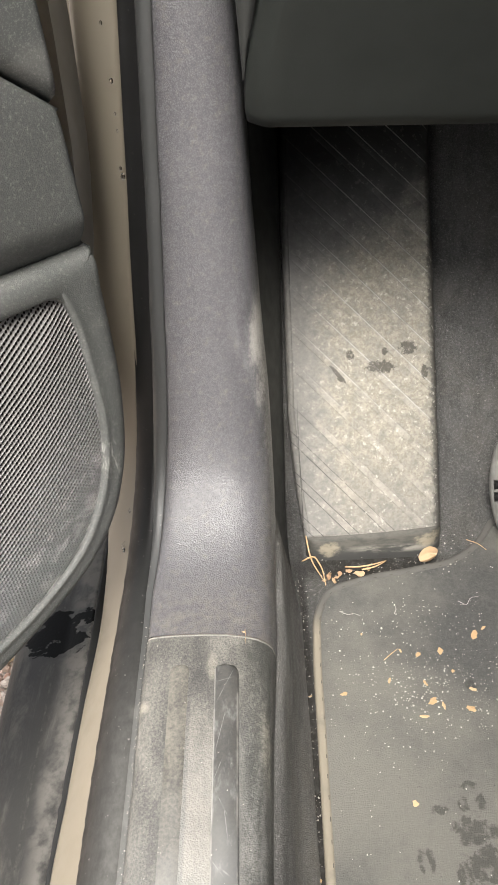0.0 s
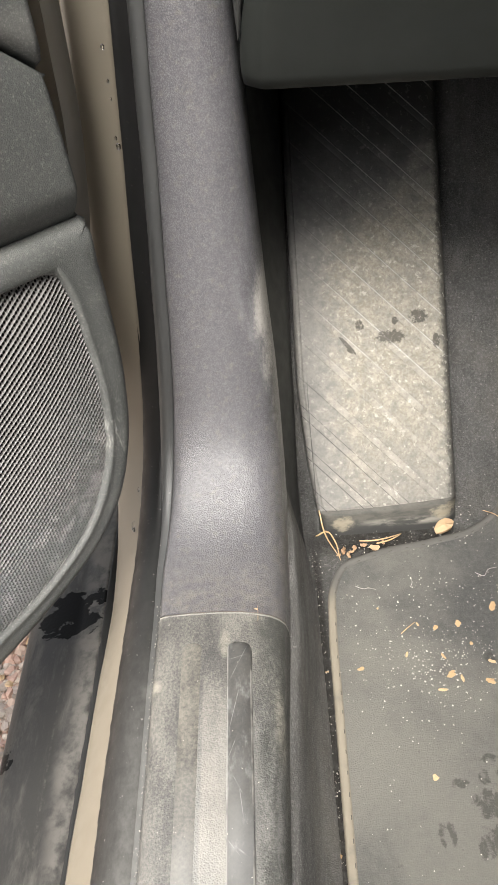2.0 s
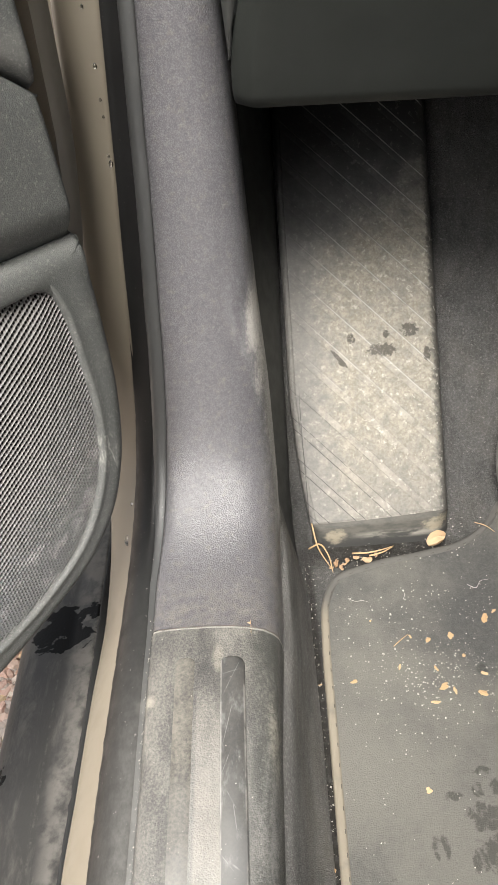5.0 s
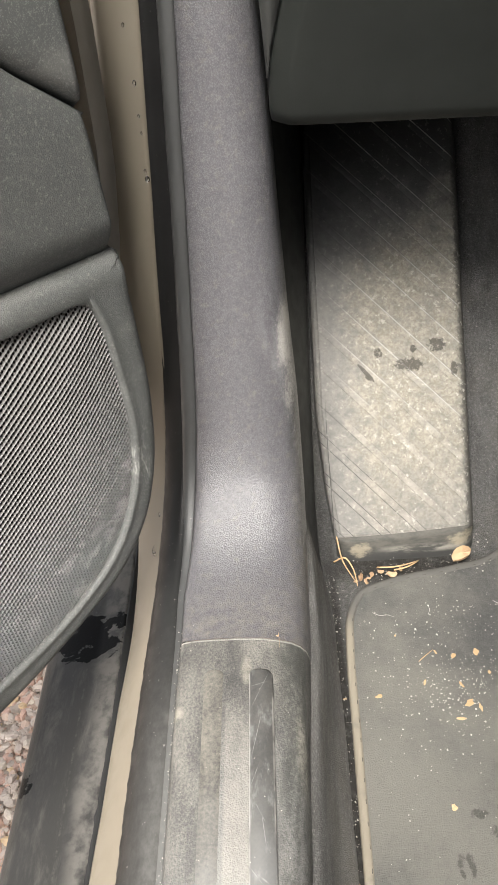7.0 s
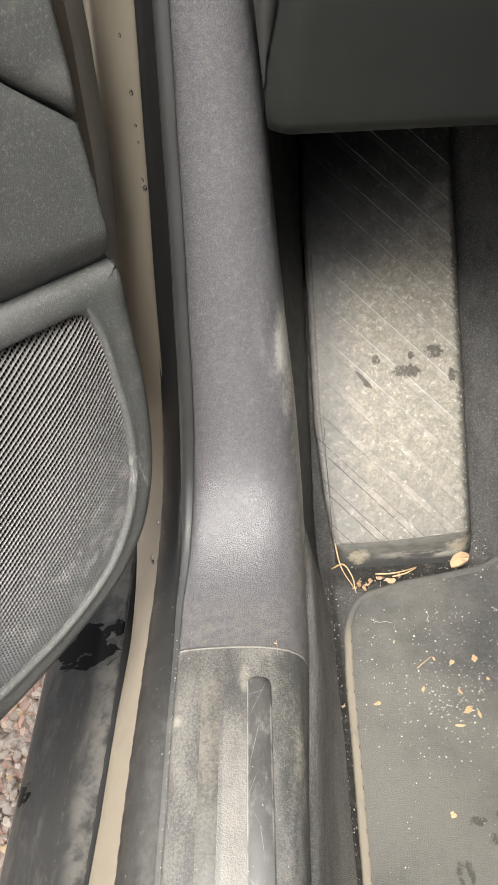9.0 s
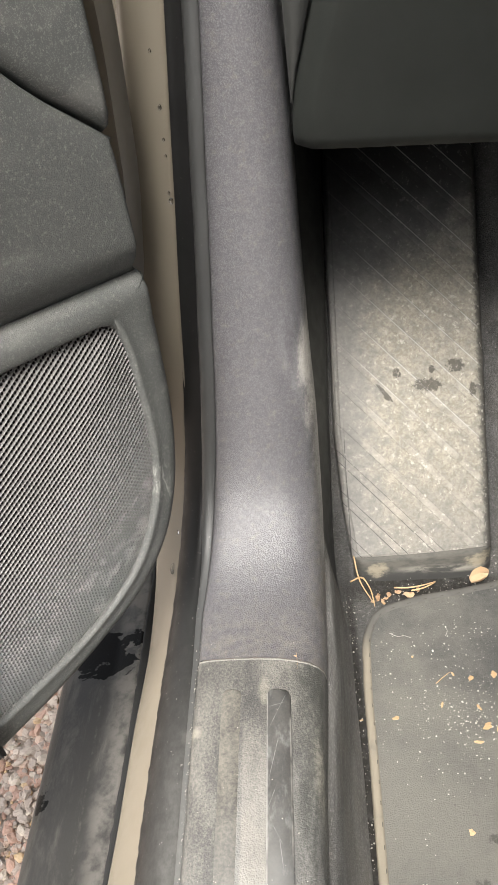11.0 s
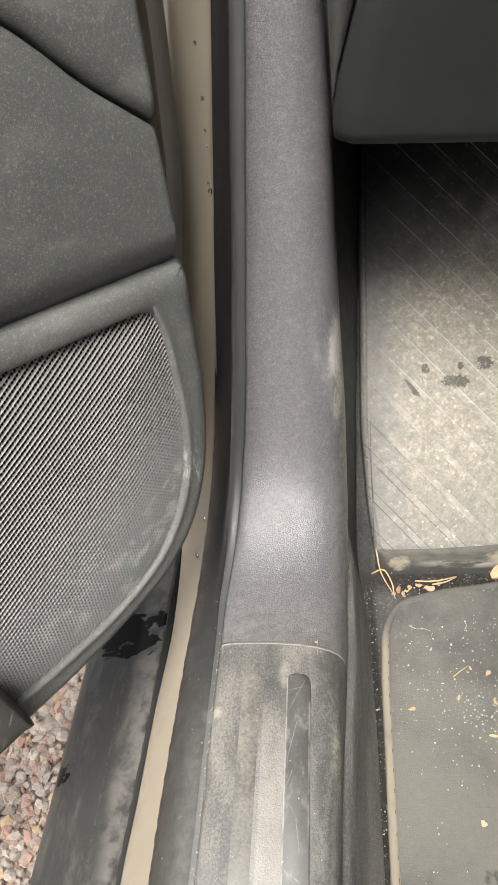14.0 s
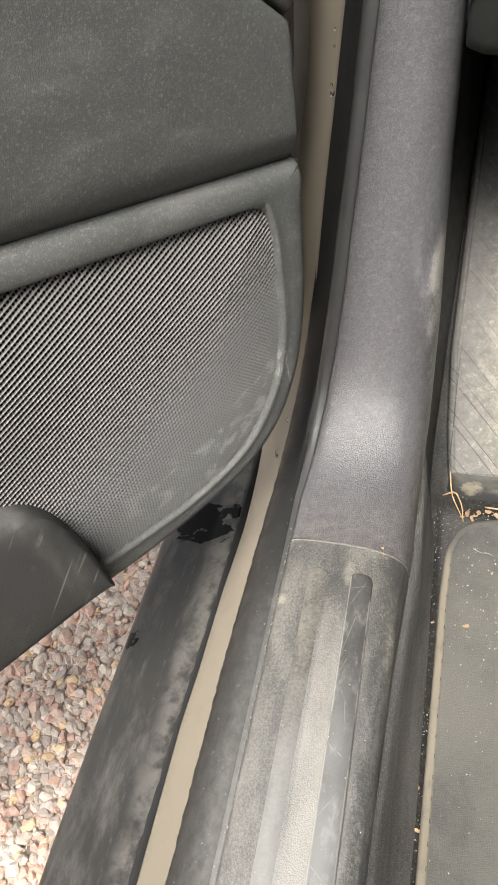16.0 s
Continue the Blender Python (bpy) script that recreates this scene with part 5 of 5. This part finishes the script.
def chip(rng, size, flat=0.3, ragged=True):
    """A small torn flake."""
    n = 11
    top, bot = [], []
    squash = rng.uniform(0.45, 0.85) if ragged else 0.7
    wave = rng.uniform(0, 6.28)
    for k in range(n):
        a = 2 * math.pi * k / n + rng.uniform(-0.24, 0.24)
        if ragged:
            r = size * (0.92 + 0.22 * math.cos(2 * a + wave) + 0.10 * math.cos(3 * a - wave) + rng.uniform(-0.24, 0.20))
        else:
            r = size * (1.0 + 0.08 * math.cos(2 * a + wave) + rng.uniform(-0.30, 0.12))
        top.append((r * math.cos(a), squash * r * math.sin(a), size * flat * rng.uniform(0.4, 1.0)))
        bot.append((0.9 * r * math.cos(a), 0.9 * squash * r * math.sin(a), 0.0))
    v = bot + top + [(0, 0, size * flat)]
    f = [tuple(reversed(range(n)))] + [(i, (i + 1) % n, n + (i + 1) % n, n + i) for i in range(n)] + [(n + i, n + (i + 1) % n, 2 * n) for i in range(n)]
    return v, f


def build_litter():
    rng = np.random.default_rng(11)
    for pts in (((0.118, 0.487, 0.016), (0.122, 0.468, 0.006), (0.131, 0.447, 0.0035)), ((0.114, 0.468, 0.003), (0.124, 0.469, 0.008), (0.130, 0.460, 0.006), (0.1335, 0.440, 0.003)), ((0.153, 0.460, 0.0035), (0.166, 0.4575, 0.0065), (0.181, 0.461, 0.006), (0.191, 0.466, 0.004)), ((0.168, 0.456, 0.004), (0.178, 0.457, 0.006), (0.190, 0.464, 0.005))):
        tagged(obj("pine_needle", *strand(pts, 0.0007), NEEDLE), "dry tan pine needle lying before the footrest", "pine needle", "fallen needles")
    for pts in (((0.176, 0.363, 0.0015), (0.182, 0.3675, 0.0028), (0.189, 0.3735, 0.0015)), ((0.270, 0.489, 0.004), (0.279, 0.482, 0.006), (0.286, 0.476, 0.004))):
        tagged(obj("grass_blade", *strand(pts, 0.00035), NEEDLE), "short dry grass blade on the mat", "grass blade", "dry blades")
    v, f = chip(rng, 0.0110, 0.45, False)
    m = Matrix.Translation((0.231, 0.4715, 0.0025)) @ Matrix.Rotation(0.5, 4, "Z")
    ob = tagged(obj("wood_chip", v, f, WOOD, False), "pale tan wood chip beside the footrest", "wood chip")
    ob.matrix_world = m
    for x, y, r, a in ((0.156, 0.4575, 0.0034, 0.3), (0.137, 0.4515, 0.0048, 1.2), (0.1415, 0.4465, 0.0030, 2.0), (0.166, 0.4535, 0.0050, 0.1), (0.1475, 0.4545, 0.0030, 0.9), (0.1325, 0.4475, 0.0026, 2.6), (0.174, 0.4600, 0.0028, 1.6), (0.1445, 0.4505, 0.0024, 0.5)):
        ob = tagged(obj("bark_crumb", *chip(rng, r, 0.5), BARK, False), "small orange-brown bark crumb in front of the footrest", "bark crumb", "bark crumbs")
        ob.matrix_world = Matrix.Translation((x, y, 0.0)) @ Matrix.Rotation(a, 4, "Z") @ Matrix.Rotation(0.25, 4, "X")
    for x, y, r, a in ((0.140, 0.333, 0.0042, 0), (0.205, 0.368, 0.0045, 1), (0.224, 0.371, 0.0042, 2), (0.210, 0.325, 0.0060, 0.4), (0.218, 0.321, 0.0042, 1.5), (0.201, 0.312, 0.0040, 3), (0.207, 0.341, 0.0035, 2), (0.178, 0.344, 0.0032, 1), (0.239, 0.318, 0.0058, 0), (0.244, 0.335, 0.0036, 2.5), (0.256, 0.386, 0.0062, 0.8), (0.265, 0.393, 0.0032, 0.4), (0.183, 0.244, 0.0038, 0.5), (0.191, 0.372, 0.0024, 2), (0.160, 0.389, 0.0020, 1), (0.231, 0.352, 0.0026, 0.7)):
        ob = tagged(obj("leaf_fragment", *chip(rng, r * 0.8, 0.25), LEAF, False), "torn yellow-brown leaf fragment on the mat", "leaf fragment", "leaf fragments")
        ob.matrix_world = Matrix.Translation((x, y, 0.0002)) @ Matrix.Rotation(a, 4, "Z")
    for x, y, r in ((0.1115, 0.128, 0.0030), (0.1105, 0.195, 0.0018), (0.1120, 0.165, 0.0022), (0.1130, 0.335, 0.0015), (0.1110, 0.10, 0.0024)):
        ob = tagged(obj("leaf_fragment", *chip(rng, r, 0.4), LEAF, False), "small orange leaf crumb in the gap beside the mat", "leaf fragment", "leaf fragments")
        ob.matrix_world = Matrix.Translation((x, y, floor_z(y) + 0.0015))
    x, y, z = on_line(0.001, 0.062, 0.0022)
    ob = tagged(obj("leaf_fragment", *chip(rng, 0.0013, 0.3), LEAF, False), "tiny orange leaf crumb caught at the plate joint", "leaf fragment", "leaf fragments")
    ob.matrix_world = Matrix.Translation((x, y, z))
    a, b, c = on_line(0.004, 0.0625, 0.0018), on_line(-0.003, 0.063, 0.0035), on_line(-0.009, 0.0628, 0.0020)
    tagged(obj("grass_blade", *strand((a, b, c), 0.00012), NEEDLE), "short dry stalk lying over the plate joint", "grass blade", "dry blades")
    for pts in (((0.1435, 0.4125, 0.0012), (0.150, 0.4085, 0.0022), (0.156, 0.4095, 0.0014), (0.161, 0.4075, 0.0016)), ((0.249, 0.421, 0.0012), (0.255, 0.4165, 0.0022), (0.261, 0.424, 0.0016), (0.268, 0.4255, 0.0014)), ((0.191, 0.409, 0.0012), (0.193, 0.414, 0.0020), (0.192, 0.418, 0.0012))):
        tagged(obj("lint_fibre", *strand(pts, 0.00022, 20), LINT), "pale curled lint fibre lying on the mat", "fibre", "lint fibres")
    # sand and crumbs
    v, f = [], []
    spread = []
    for i in range(1050):
        x, y = rng.normal(0.210, 0.045), rng.normal(0.338, 0.024)
        spread.append((x, y, 0.00020 + 0.0008 * rng.random() ** 4))
    for i in range(150):
        spread.append((rng.uniform(0.13, 0.27), rng.uniform(0.385, 0.425), 0.00025 + 0.0009 * rng.random() ** 3))
    for i in range(170):
        spread.append((rng.uniform(0.125, 0.29), rng.uniform(0.1, 0.46), 0.0003 + 0.0005 * rng.random()))
    for i in range(300):
        y = rng.uniform(0.12, 0.46)
        spread.append((0.1110 + 0.004 * rng.normal(), y, 0.0003 + 0.0007 * rng.random() ** 3))
    for i in range(90):
        spread.append((rng.uniform(0.13, 0.28), rng.uniform(0.455, 0.50), 0.0004 + 0.0009 * rng.random() ** 2))
    for i in range(90):
        spread.append((rng.uniform(0.13, 0.25), rng.uniform(0.452, 0.474), 0.0003 + 0.0008 * rng.random() ** 2))
    for i in range(330):
        q = 0.02 - 0.26 * rng.random() ** 0.8
        x, y, z = on_line(q, float(trim_left(q)) - 0.0004 + 0.0006 * rng.normal(), -0.0028) if i % 3 else on_line(q, rng.uniform(0.003, 0.07), 0.003)
        spread.append((x, y, 0.00014 + 0.00042 * rng.random() ** 3, z))
    for x, y, r, *high in spread:
        if not (0.104 < x < 0.33 or high):
            continue
        z = high[0] if high else mat_z(x, y) if x > 0.121 and y < 0.437 + 0.3 * (x - 0.137) else floor_z(y) + 0.001
        b = len(v)
        pts = np.array(((1, 0, 0), (0.2, 0.9, 0), (-0.9, 0.3, 0), (-0.3, -0.9, 0), (0.4, 0.2, 0.9), (-0.4, -0.1, 0.8))) * r * rng.uniform(0.6, 1.3, (6, 3))
        a = rng.uniform(0, 6.28)
        for p in pts:
            v.append((x + p[0] * math.cos(a) - p[1] * math.sin(a), y + p[0] * math.sin(a) + p[1] * math.cos(a), z + p[2]))
        f += [(b, b + 1, b + 4), (b + 1, b + 2, b + 5, b + 4), (b + 2, b + 3, b + 5), (b + 3, b, b + 4, b + 5)]
    tagged(obj("sand", v, f, CRUMB, False), "pale sand grains scattered over mat and carpet", "sand", "", "stuff")


def build_drops():
    for s, k, r in ((0.336, 0.06, 0.0015), (0.341, 0.10, 0.0009), (0.393, 0.19, 0.0012), (0.374, 0.15, 0.0008), (0.364, 0.12, 0.0007), (0.425, 0.33, 0.0009), (0.084, 0.32, 0.0020), (0.103, 0.22, 0.0008), (0.458, 0.35, 0.0008)):
        (ex, eh), (px, ph) = seal_edge(s), paint_edge(s)
        x, h = ex + (px - ex) * k, eh + (ph - eh) * k + (0.0006 + 0.0030 * rise(s)) * math.sin(math.pi * k ** 1.3) - 0.0006
        rows = []
        for i in range(6):
            t = i / 5 * math.pi / 2
            rows.append([on_line(s + 1.5 * r * math.cos(t) * math.sin(a), x + r * math.cos(t) * math.cos(a), h + 0.0012 + 0.7 * r * math.sin(t)) for a in np.linspace(0, 2 * math.pi, 12, endpoint=False)])
        tagged(obj("water_drop", *sheet(rows, True), WATER), "clear water drop clinging to the beige paint", "water drop", "water drops")


build_body()
build_skirt()
build_seal()
build_kick_trim()
build_plate()
build_footwell()
build_footrest()
build_mat()
build_door()
build_dash()
build_pedal()
build_cabin()
build_outside_body()
build_ground()
build_litter()
build_drops()
